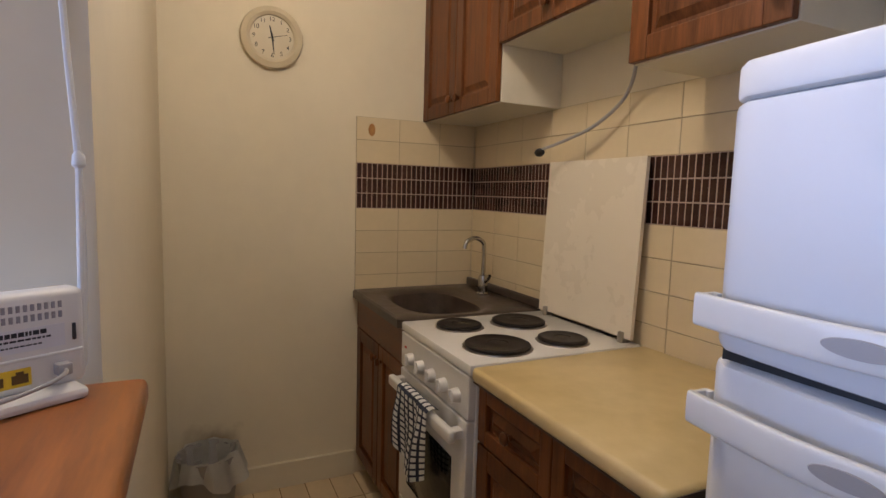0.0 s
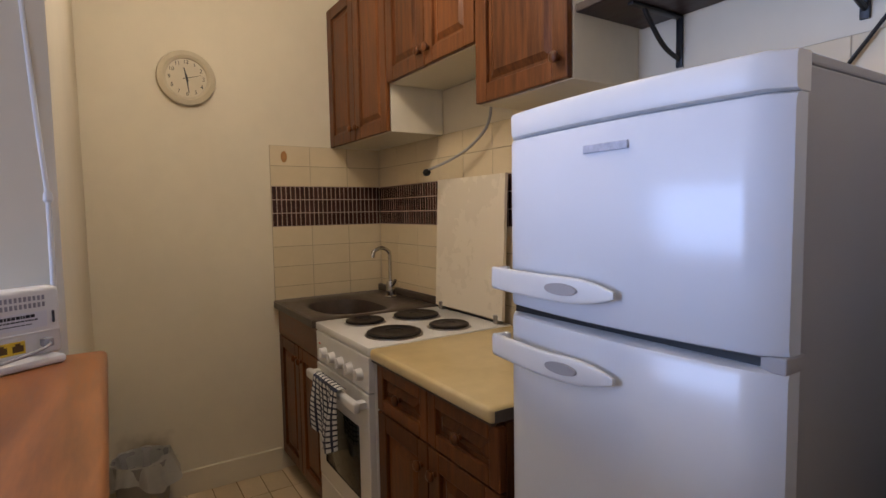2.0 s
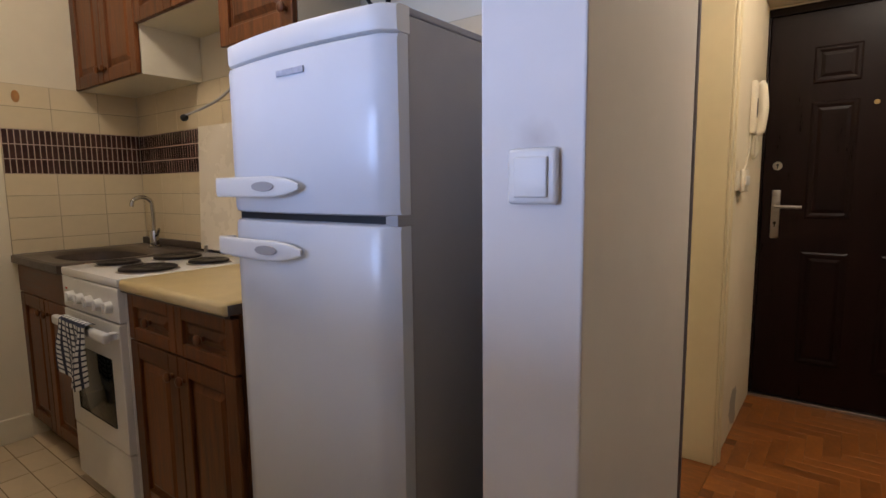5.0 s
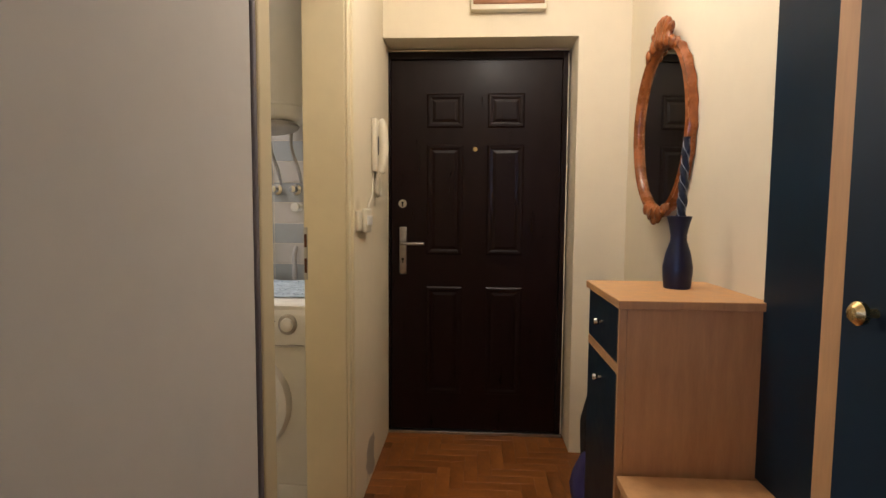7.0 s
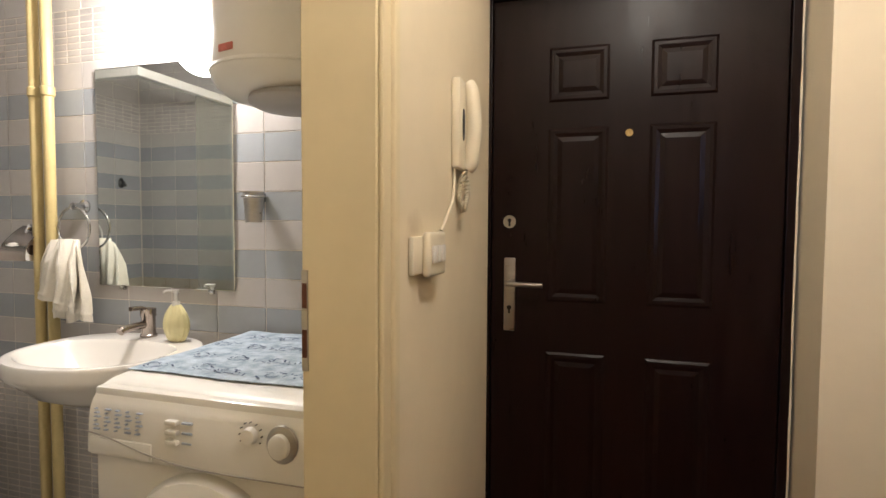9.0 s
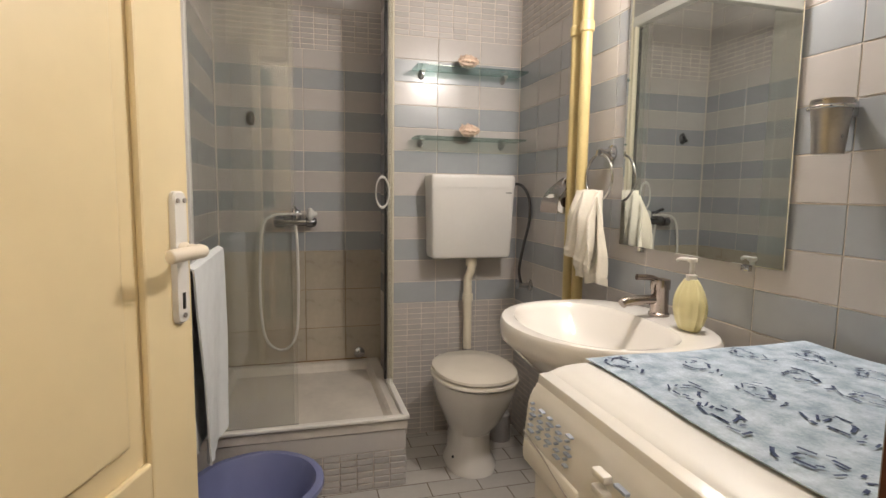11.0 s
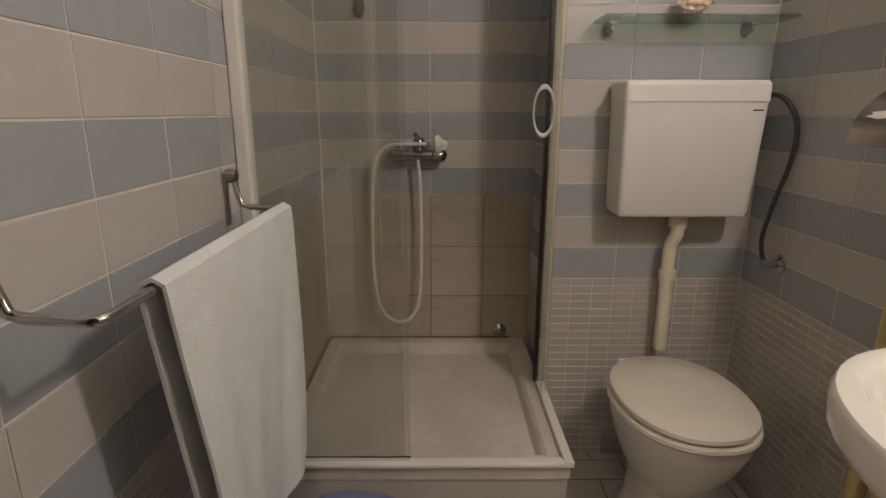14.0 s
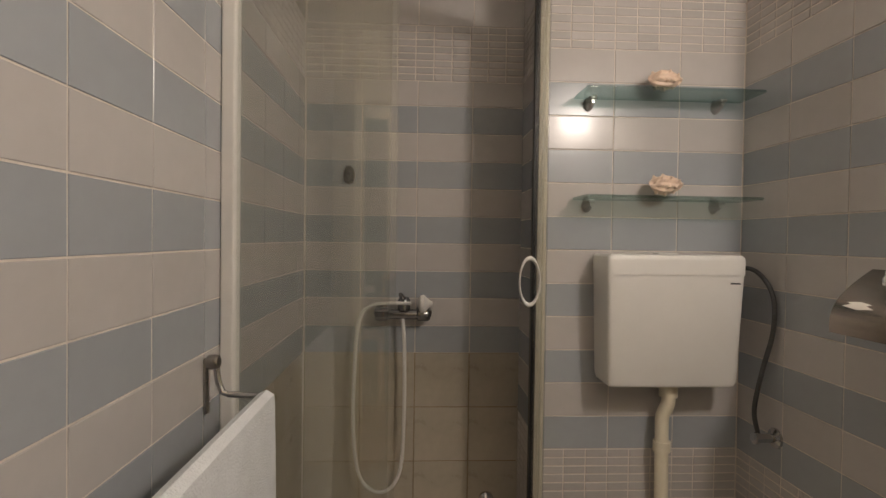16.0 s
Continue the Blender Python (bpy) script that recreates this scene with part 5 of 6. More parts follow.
part("hinge", bm, PLASTIC, tl)
part("fixing_screw", lathe(nb(), [(.006, 0), (.005, -.006)], 10, (.04, -.092, .07), 'y'), INK, tl)
tb = thing("toilet_brush", (-2.17, 4.66, 0), "dark toilet brush pot beside the toilet", "brush")
part("pot", lathe(nb(), [(.05, 0), (.052, .005), (.046, .12), (.040, .125), (.038, .12), (.03, .11)], 20), FRIDGE_SIDE, tb)
part("stick", lathe(nb(), [(.008, .10), (.008, .34), (.011, .35), (.004, .36)], 12), PLASTIC, tb)

# glass shelves with seashells
for z, sx_ in ((1.375, 4.50), (1.675, 4.49)):
    gs = thing("glass_shelf", (TX, 4.49, z), "green glass wall shelf on two dark metal brackets", "shelf", group="glass shelves over the toilet")
    g = part("pane", box(nb(), .002, .125, -.235, .272, .010, .018, bevel=.0015), SHELFGLASS, gs, smooth=False)
    for y in (-.192, .195):
        bm = nb()
        lathe(bm, [(.017, 0), (.017, .006), (.013, .018), (.006, .045)], 14, (0, y, -.004), 'x', sx=.8, sy=1.25)
        box(bm, .004, .05, y - .010, y + .010, .001, .0098, bevel=.002)
        part("bracket", bm, STEEL, gs, "dark metal bracket")
    ss = thing("seashell", (TX + .065, sx_ + .01, z + .018), "pinkish ribbed seashell lying on a glass shelf", "seashell", group="seashells on the shelves")
    bm = nb()

    def shell(u, v):
        a, q = v * 2 * math.pi, u * math.pi
        y = .043 * math.cos(q)
        body = (.033 * max(0, math.sin(q)) ** .7) * (.72 + .28 * math.cos(q - .7))
        rib = 1 + .10 * math.cos(a * 9 + u * 3) * math.sin(q) + .42 * max(0, math.sin(u * 30)) ** 2 * max(0, math.cos(a * 6 + u * 4)) ** 2
        return Vector((body * rib * math.cos(a), -y + .006 * math.sin(a * 2), body * rib * math.sin(a) * .85))
    surf(bm, shell, 56, 48)
    bmesh.ops.remove_doubles(bm, verts=bm.verts, dist=.0003)
    lo_ = min(v.co.z for v in bm.verts)
    for v in bm.verts:
        v.co.z -= lo_
    part("shell", bm, SHELL, ss)

# heating pipes
for x in (-1.685, -1.618):
    pp = thing("heating_pipe", (x, 4.722, 0), "yellow painted vertical heating pipe", "pipe", group="heating pipes")
    part("pipe", lathe(nb(), [(.0195, .0), (.0195, CH - .001)], 18), PIPEPAINT, pp)
    part("collar", lathe(nb(), [(.034, .0005), (.032, .012), (.02, .016)], 18), SINKBROWN, pp)
    part("coupling", lathe(nb(), [(.0195, 1.70), (.0245, 1.705), (.0245, 1.735), (.0195, 1.74)], 18), PIPEPAINT, pp)

# towel ring with hand towel
rg = thing("towel_ring", (-1.512, BY1, 1.288), "chrome towel ring on the tiled wall", "towel ring")
bm = nb()
lathe(bm, [(.026, 0), (.026, -.008), (.016, -.014), (.010, -.035), (.014, -.045), (.014, -.055), (.003, -.058)], 20, (0, 0, 0), 'y')
part("mount", bm, CHROME, rg)
part("ring", torus(nb(), (-.0, -.05, -.083), .078, .0045, 'y'), CHROME, rg)
ht = thing("hand_towel", (-1.525, BY1 - .068, 1.143), "cream terry hand towel pulled through the ring", "towel")
for k, (w0, w1, ln, yy, ph) in enumerate(((.066, .100, .245, -.036, .3), (.060, .092, .285, .004, 1.8))):
    bm = nb()

    def hang(u, v, w0=w0, w1=w1, ln=ln, yy=yy, ph=ph):
        a = u * 2 - 1
        w = w0 + (w1 - w0) * min(1, v * 1.5)
        f = (.016 * math.cos(a * 8.5 + ph + .9 * v) + .009 * math.sin(a * 15 + ph + v * 4)) * (1 - .3 * v)
        hem = .004 * math.exp(-((v - .90) / .02) ** 2)
        drop = (.80 + .24 * u if yy < 0 else 1.0) + .03 * math.sin(a * 5 + ph)
        x = a * w + .012 * math.sin(v * 2.5 + ph) + (-.025 if yy < 0 else .022) * v
        return Vector((x, yy * (.4 + .6 * min(1, v * 3)) + f - hem, .022 * math.sqrt(max(0, 1 - a * a)) * (1 - v) - v * ln * drop))
    surf(bm, hang, 52, 40, .006)
    part("front_fold" if k == 0 else "back_fold", bm, CREAMTOWEL, ht)

# paper holder
ph_ = thing("paper_holder", (-1.752, BY1, 1.207), "chrome toilet paper holder with a curved cover", "paper holder")
bm = nb()
lathe(bm, [(.026, 0), (.026, -.008), (.014, -.014), (.010, -.045)], 18, (0, 0, 0), 'y')
tube(bm, [(0, -.04, 0), (.0, -.052, -.015), (.02, -.055, -.05), (.02, -.06, -.085)], .006, 8)
part("mount", bm, CHROME, ph_)
bm = nb()
surf(bm, lambda u, v: (-.068 + u * .138, -.018 - .092 * math.sin(v * 1.75), .004 - .150 * v + .02 * math.sin(v * 2)), 10, 12, .002)
part("cover", bm, COVERCHROME, ph_, "dull chrome curved cover")
tp_ = thing("toilet_roll", (-1.757, BY1 - .062, 1.119), "white toilet paper roll on its holder", "toilet paper")
bm = nb()
lathe(bm, [(.019, -.048), (.043, -.048), (.044, 0), (.043, .048), (.019, .048)], 28, (-.005, 0, 0), 'x')
part("roll", bm, surface("white_paper", (.72, .69, .63), .95, var=.05, scale=20, bump=.2, bscale=120), tp_)
part("core", lathe(nb(), [(.0192, -.0485), (.0192, .0485)], 20, (-.005, 0, 0), 'x'), SINKBROWN, tp_)

# washbasin
wbs = thing("washbasin", (-1.13, BY1, 0), "white ceramic pedestal washbasin", "washbasin")
bm = nb()


def rimline(a_, b_, yc, z, back=0.0):
    pts = []
    for i in range(56):
        t = 2 * math.pi * i / 56
        c_, s_ = math.cos(t), math.sin(t)
        pts.append((a_ * math.copysign(abs(c_) ** .97, c_), min(yc + b_ * math.copysign(abs(s_) ** (.97 if s_ < 0 else .6), s_), -.001 - back), z))
    return pts


loops = [ring(bm, rimline(*q)) for q in ((.06, .06, -.22, .655), (.14, .12, -.24, .662), (.215, .19, -.255, .705), (.262, .232, -.262, .755), (.280, .247, -.265, .770), (.284, .25, -.265, .782), (.284, .25, -.265, .812), (.278, .245, -.265, .820), (.270, .237, -.265, .822),
                                         (.245, .175, -.300, .819, .11), (.232, .165, -.300, .806, .125), (.19, .135, -.295, .745, .14), (.11, .08, -.29, .70, .16), (.022, .022, -.28, .69))]
for a, b in zip(loops, loops[1:]):
    bridge(bm, a, b)
bm.faces.new(loops[0])
bm.faces.new(loops[-1])
bmesh.ops.recalc_face_normals(bm, faces=bm.faces)
part("bowl", bm, CERAMIC, wbs)
bm = nb()
lathe(bm, [(.105, 0), (.10, .02), (.075, .12), (.072, .45), (.09, .62), (.11, .665)], 28, (0, -.19, 0), sy=.95)
part("pedestal", bm, CERAMIC, wbs)
part("overflow_hole", lathe(nb(), [(.010, .0), (.010, -.004)], 14, (-.055, -.112, .776), 'y'), BLACK, wbs)
part("drain", lathe(nb(), [(.021, .691), (.021, .694), (.004, .695)], 16, (0, -.28, 0)), CHROME, wbs)
bt2 = thing("basin_tap", (-1.15, BY1 - .068, .822), "chrome basin mixer tap", "tap")
bm = nb()
lathe(bm, [(.028, 0), (.028, .006), (.024, .010), (.023, .07), (.026, .074), (.026, .10), (.004, .104)], 20)
tube(bm, [(0, -.005, .045), (0, -.06, .045), (0, -.105, .042), (0, -.118, .036)], .0135, 12)
part("body", bm, COVERCHROME, bt2)
part("lever", tube(nb(), [(0, 0, .092), (0, -.03, .105), (0, -.075, .108)], .008, 10), COVERCHROME, bt2)
so = thing("soap_dispenser", (-1.0, BY1 - .097, .822), "pale yellow shell-shaped soap dispenser", "soap dispenser")
bm = nb()


def scallop(u, v):
    a = 2 * math.pi * u
    r = (.046 * math.sin(math.pi * (.18 + .72 * v)) ** .8)
    r *= 1 + .05 * math.cos(a * 12)
    return Vector((r * math.cos(a) * 1.05, r * math.sin(a) * .6, .125 * v))


surf(bm, scallop, 60, 16)
bmesh.ops.remove_doubles(bm, verts=bm.verts, dist=.0003)
bmesh.ops.holes_fill(bm, edges=bm.edges)
part("bottle", bm, SOAP, so)
bm = nb()
lathe(bm, [(.013, .122), (.013, .135), (.006, .138), (.006, .165), (.011, .167), (.011, .176)], 16)
tube(bm, [(0, 0, .172), (-.03, -.008, .172), (-.042, -.01, .166)], .0045, 8)
part("pump", bm, PLASTIC, so, "white pump head")

# mirror, lamp, tumbler
bmr = thing("bathroom_mirror", (-1.13, BY1, 1.387), "frameless rectangular mirror on the tiled wall", "mirror")
part("glass", box(nb(), -.312, .300, -.008, -.003, -.398, .415, bevel=.002), MIRROR, bmr, smooth=False)
for x in (-.2, .2):
    part("clip", box(nb(), x - .012, x + .012, -.012, -.0005, -.412, -.398, bevel=.002), CHROME, bmr)
lm = thing("wall_lamp", (-1.05, BY1, 1.90), "glowing white glass globe lamp above the mirror", "lamp")
part("base", lathe(nb(), [(.055, 0), (.055, -.02), (.045, -.03)], 24, (0, 0, 0), 'y'), PLASTIC, lm)
bm = nb()
bmesh.ops.create_uvsphere(bm, u_segments=32, v_segments=20, radius=.105, matrix=Matrix.Translation((0, -.13, 0)) @ Matrix.Diagonal((1.05, 1, 1.15, 1)))
gl = part("globe", bm, LAMPGLOW, lm, "lit opal glass globe")
gl.visible_shadow = False
tu = thing("tumbler_holder", (-.715, BY1, 1.28), "metal tumbler in a chrome wall holder", "tumbler")
part("holder", torus(nb(), (0, -.055, .035), .036, .004, 'z'), CHROME, tu)
part("mount", box(nb(), -.012, .012, -.022, -.001, .02, .05, bevel=.003), CHROME, tu)
part("cup", lathe(nb(), [(.026, -.05), (.034, .05), (.032, .05), (.025, -.045), (.002, -.045)], 24, (0, -.055, 0)), STEEL, tu)

# water heater
wh = thing("water_heater", (-.465, 4.548, 1.615), "white wall-hung cylindrical water heater", "water heater")
part("tank", lathe(nb(), [(.06, -.058), (.12, -.050), (.165, -.036), (.193, -.014), (.205, .008), (.207, .022), (.207, .78), (.18, .83), (.1, .85)], 44), ENAMEL, wh)
part("seam", lathe(nb(), [(.2075, .018), (.2095, .020), (.2095, .026), (.2075, .029)], 44), ENAMEL, wh)
bm = nb()
bmesh.ops.create_uvsphere(bm, u_segments=24, v_segments=12, radius=1, matrix=Matrix.Translation((.05, -.05, -.055)) @ Matrix.Diagonal((.125, .115, .035, 1)))
part("bottom_cap", bm, FRIDGE_SIDE, wh, "grey plastic control cap")
part("badge", box(nb(), -.026, .026, -.2105, -.2065, .045, .063, bevel=.001), surface("red_white_badge", (.55, .16, .12), .5, var=.3, scale=60), wh, "small red badge", smooth=False, at=pose(0, 0, 0, 0, 0, -14))
for x in (0.0, .10):
    part("pipe", tube(nb(), [(x, .09, -.02), (x - .01, .10, -.12), (x + .005, .15, -.22), (x + .004, .20, -.29)], .0075, 10), STEEL, wh, "braided steel hose")
for x in (-.493, -.397):
    vv = thing("wall_valve", (x, BY1, 1.30), "round chrome wall valve under the heater", "valve", group="wall valves")
    part("body", lathe(nb(), [(.028, 0), (.027, -.006), (.013, -.01), (.013, -.045), (.017, -.048), (.016, -.06), (.003, -.062)], 18, (0, 0, 0), 'y'), CHROME, vv)
wv = thing("wall_valve", (-.385, BY1, 1.215), "white plastic washing machine valve", "valve")
part("body", lathe(nb(), [(.02, 0), (.02, -.006), (.012, -.01), (.012, -.05), (.022, -.052), (.02, -.066), (.003, -.068)], 16, (0, 0, 0), 'y'), PLASTIC, wv)
dt = thing("drain_hose", (-.40, 4.745, .86), "dark hose with a trap rising behind the washing machine", "hose")
part("hose", tube(nb(), [(0, 0, -.05), (0, 0, .06), (.0, .0, .12), (.005, .015, .16)], .011, 10), FRIDGE_SIDE, dt)

# washing machine
wm = thing("washing_machine", (-.737, 4.138, 0), "white front-loading washing machine with round door", "washing machine")
part("body", box(nb(), 0, .60, .012, .60, .02, .845, bevel=.008), ENAMEL, wm)
for x in (.05, .52):
    for y in (.05, .48):
        part("foot", box(nb(), x, x + .03, y, y + .03, 0, .022), BLACK, wm, smooth=False)
bm = nb()
rows = []
for y, z in ((.012, .69), (-.010, .693), (-.013, .71), (-.004, .80), (.006, .822), (.026, .842), (.056, .853), (.095, .856), (.60, .857), (.60, .69)):
    rows.append([bm.verts.new((x, y, z)) for x in (0, .6)])
for i in range(len(rows)):
    a, b = rows[i], rows[(i + 1) % len(rows)]
    bm.faces.new((a[0], a[1], b[1], b[0]))
bm.faces.new([r[0] for r in rows])
bm.faces.new([r[1] for r in rows])
bmesh.ops.recalc_face_normals(bm, faces=bm.faces)
bmesh.ops.bevel(bm, geom=list(bm.edges), offset=.005, segments=2, affect='EDGES')
cp = part("control_panel", bm, PLASTIC, wm)
part("dial", lathe(nb(), [(.040, .0), (.039, -.006), (.034, -.009), (.029, -.010), (.003, -.011)], 28, (.519, -.006, .778), 'y', sx=.9), STEEL, cp, "large silver programme dial")
part("dial_cap", lathe(nb(), [(.026, 0), (.025, -.010), (.020, -.014), (.003, -.015)], 26, (.519, -.016, .778), 'y', sx=.9), PLASTIC, cp)
part("dial", lathe(nb(), [(.018, .0), (.016, -.014), (.003, -.015)], 20, (.443, -.006, .788), 'y'), PLASTIC, cp)
for i in range(3):
    part("button", box(nb(), .232, .262, -.020, -.006, .745 + i * .022, .756 + i * .022, bevel=.003), PLASTIC, cp)
bm = nb()
for i in range(5):
    for j in range(6):
        box(bm, .025 + i * .03, .040 + i * .03 - .005 * ((i + j) % 3), -.0135 + .0014 * j * .6 - .001, -.004, .755 + j * .009, .7575 + j * .009)
for i in range(3):
    box(bm, .27, .295, -.011, -.004, .748 + i * .022, .752 + i * .022)
tagged(part("panel_print", bm, BLUEINK, cp, "unreadable blue print", smooth=False), kind="stuff")
bm = nb()
for i in range(9):
    a = radians(-30 + 30 * i)
    x, z = .443 + .027 * math.cos(a), .788 + .027 * math.sin(a)
    box(bm, x - .001, x + .001, -.0105, -.003, z - .001, z + .001)
part("dial_marks", bm, INK, cp, smooth=False)
bm = nb()
box(bm, .012, .19, -.016, .004, .698, .738, bevel=.006)
part("detergent_drawer", bm, PLASTIC, wm)
part("panel_line", tube(nb(), [(.01, -.014, .748), (.08, -.015, .738), (.2, -.016, .712), (.33, -.016, .70), (.58, -.0145, .70)], .0016, 6), FRIDGE_SIDE, wm)
dd = part("door_ring", lathe(nb(), [(.148, -.012), (.154, -.030), (.172, -.038), (.200, -.028), (.212, .0), (.212, .012)], 52, (.312, .012, .468), 'y'), PLASTIC, wm, "white round door ring")
part("door_glass", lathe(nb(), [(.150, -.016), (.14, -.026), (.08, -.040), (.003, -.046)], 44, (.312, .012, .468), 'y'), OVENGLASS, dd, "dark domed door glass")
part("seal", lathe(nb(), [(.146, -.0125), (.150, -.026), (.156, -.0305), (.158, -.012)], 44, (.312, .0125, .468), 'y'), FRIDGE_SIDE, dd)
part("filter_flap", box(nb(), .47, .58, .006, .014, .06, .15, bevel=.003), PLASTIC, wm)

tc_ = thing("table_cloth", (-.749, 4.208, .8585), "pale blue printed cloth lying on the washing machine", "cloth")
bm = nb()
surf(bm, lambda u, v: (.012 + u * .575, .035 + v * .49 + .004 * math.sin(u * 9), .0015 + .0018 * math.sin(u * 17 + v * 5) * math.sin(v * 11)), 30, 24, -.002)
part("cloth", bm, CLOTHBLUE, tc_)
bm = nb()
random.seed(4)
for gx in range(5):
    for gy in range(4):
        cx_, cy_ = .065 + .115 * gx + random.uniform(-.02, .02) + .03 * (gy % 2), .09 + .115 * gy + random.uniform(-.015, .015)
        turn_ = random.uniform(-.5, .5)
        for q in range(13):
            a = q / 13 * 6.283
            rad = 1 + .45 * math.sin(a * 3 + gx)
            x0_, y0_ = .036 * rad * math.cos(a), .018 * rad * math.sin(a)
            x, y = cx_ + x0_ * math.cos(turn_) - y0_ * math.sin(turn_), cy_ + x0_ * math.sin(turn_) + y0_ * math.cos(turn_)
            x, y = min(max(x, .03), .575), min(max(y, .05), .51)
            ln, t_ = random.uniform(.005, .013), a + 1.57 + turn_ + random.uniform(-.5, .5)
            wd_ = random.uniform(.0012, .0026)
            dx, dy = ln * math.cos(t_), ln * math.sin(t_) * .7
            nx_, ny_ = -wd_ * math.sin(t_), wd_ * math.cos(t_)
            bm.faces.new([bm.verts.new((x - dx + nx_, y - dy + ny_, .0062)), bm.verts.new((x + dx + nx_, y + dy + ny_, .0062)), bm.verts.new((x + dx - nx_, y + dy - ny_, .0062)), bm.verts.new((x - dx - nx_, y - dy - ny_, .0062))])
tagged(part("print", bm, CLOTHINK, tc_, "dark blue sketched print", smooth=False), kind="stuff")

# towel rail with bath towel
RZ, RY = .953, 3.506
rl = thing("towel_rail", (-1.4825, BY0, RZ), "chrome towel rail on two wall brackets", "towel rail")
for x in (.305, -.305):
    bm = nb()
    box(bm, x - .008, x + .008, .001, .008, -.035, .075, bevel=.003)
    lathe(bm, [(.014, 0), (.015, .012), (.012, .020), (.004, .022)], 16, (x, .008, .066), 'y')
    part("bracket", bm, STEEL, rl)
bm = nb()
half = [(.305, .022, .062), (.305, .026, .032), (.305, .034, .008), (.305, .048, .003), (.305, RY - BY0 - .012, 0), (.303, RY - BY0 - .004, 0), (.297, RY - BY0, 0)]
tube(bm, half + [(-x, y, z) for x, y, z in reversed(half)], .0062, 10, 1)
part("bar", bm, CHROME, rl)
bth = thing("bath_towel", (-1.522, RY, RZ), "white bath towel hanging over the rail", "towel")
bm = nb()


def bath_towel(u, v):
    x = .255 - u * .51
    s = v * 1.02
    ln = .50 + .06 * u
    if s < .46:
        d = (.46 - s) / .46
        z, y = -d * (ln - .02), -.013 + .012 * d - .008 * math.sin(u * 7) * d
        x -= d * (.075 - .065 * u)
    elif s < .50:
        t = (s - .46) / .04 * math.pi
        z, y = .010 * math.sin(t), -.012 * math.cos(t)
    else:
        d = (s - .50) / .52
        z = -d * ln - .05 * d * math.sin(u * 3.1 + .4)
        y = .012 + d * (.002 + .010 * math.sin(u * 7 + d * 2)) * min(1, d * 2) + .0065 * math.sin(u * 13 + d * 2.5 + .6) * d + .003 * math.sin(u * 27 + d * 6) * d - .012 * d * d * u
        x -= d * (.085 - .08 * u)
    return Vector((x, y, z))


surf(bm, bath_towel, 44, 70, .005)
part("cloth", bm, TOWEL, bth)
part("label", box(nb(), -.218, -.203, .012, .016, -.49, -.475), surface("orange_label", (.7, .18, .06), .8), bth, "tiny orange label", smooth=False)

# blue basin
bb_ = thing("wash_bowl", (-1.645, 3.612, 0), "blue plastic wash bowl on the bathroom floor", "bowl")
part("bowl", lathe(nb(), [(.13, 0), (.135, .004), (.195, .20), (.212, .205), (.214, .199), (.218, .20), (.216, .212), (.192, .214), (.186, .205), (.128, .012), (.002, .010)], 48), BLUEPLASTIC, bb_)

# ---- lamps on the ceiling ----
for loc, nm in (((-1.35, 2.15), "kitchen"), ((.62, 3.75), "hall")):
    cl = thing("ceiling_lamp", (*loc, CH), "plain round opal ceiling lamp", "lamp")
    part("base", lathe(nb(), [(.06, -.02), (.06, -.0005)], 24), PLASTIC, cl)
    bm = nb()
    bmesh.ops.create_uvsphere(bm, u_segments=24, v_segments=14, radius=.12, matrix=Matrix.Translation((0, 0, -.15)))
    g = part("globe", bm, LAMPGLOW, cl)
    g.visible_shadow = False

# ---- tiles ----
cache = {}


def tile_mesh(w, h, material, d=.0018, ch=.0009):
    key = (round(w, 3), round(h, 3), material.name)
    if key not in cache:
        bm = nb()
        a = ring(bm, [(-w / 2, d, -h / 2), (w / 2, d, -h / 2), (w / 2, d, h / 2), (-w / 2, d, h / 2)])
        b = ring(bm, [(-w / 2, ch, -h / 2), (w / 2, ch, -h / 2), (w / 2, ch, h / 2), (-w / 2, ch, h / 2)])
        c = ring(bm, [(-w / 2 + ch, 0, -h / 2 + ch), (w / 2 - ch, 0, -h / 2 + ch), (w / 2 - ch, 0, h / 2 - ch), (-w / 2 + ch, 0, h / 2 - ch)])
        bridge(bm, a, b)
        bridge(bm, b, c)
        bm.faces.new(c)
        bmesh.ops.recalc_face_normals(bm, faces=bm.faces)
        cache[key] = mesh_of(bm, "tile", material)
    return cache[key]


def tile_field(parent, base, u0, u1, v0, v1, du, dv, uo, vo, pick, gap=.003, stagger=0.0, name="tile"):
    """Rows of tiles in the plane of base (u along its x, v along its z, faces looking along -y)."""
    j = math.floor((v0 - vo) / dv)
    while vo + j * dv < v1 - 1e-6:
        b0, b1 = max(v0, vo + j * dv), min(v1, vo + (j + 1) * dv)
        off = uo + (stagger * du if j % 2 else 0)
        i = math.floor((u0 - off) / du)
        while off + i * du < u1 - 1e-6:
            a0, a1 = max(u0, off + i * du), min(u1, off + (i + 1) * du)
            if a1 - a0 > .012 and b1 - b0 > .012:
                m_ = pick(j)
                jit = random.uniform(-.0006, .0006)
                piece(name, tile_mesh(a1 - a0 - gap, b1 - b0 - gap, m_), parent, base @ Matrix.Translation(((a0 + a1) / 2, jit, (b0 + b1) / 2)) @ Matrix.Rotation(random.uniform(-.007, .007) if dv < .12 and du > .1 else 0, 4, 'X') @ Matrix.Rotation(random.uniform(-.004, .004) if dv < .12 and du > .1 else 0, 4, 'Z'))
            i += 1
        j += 1


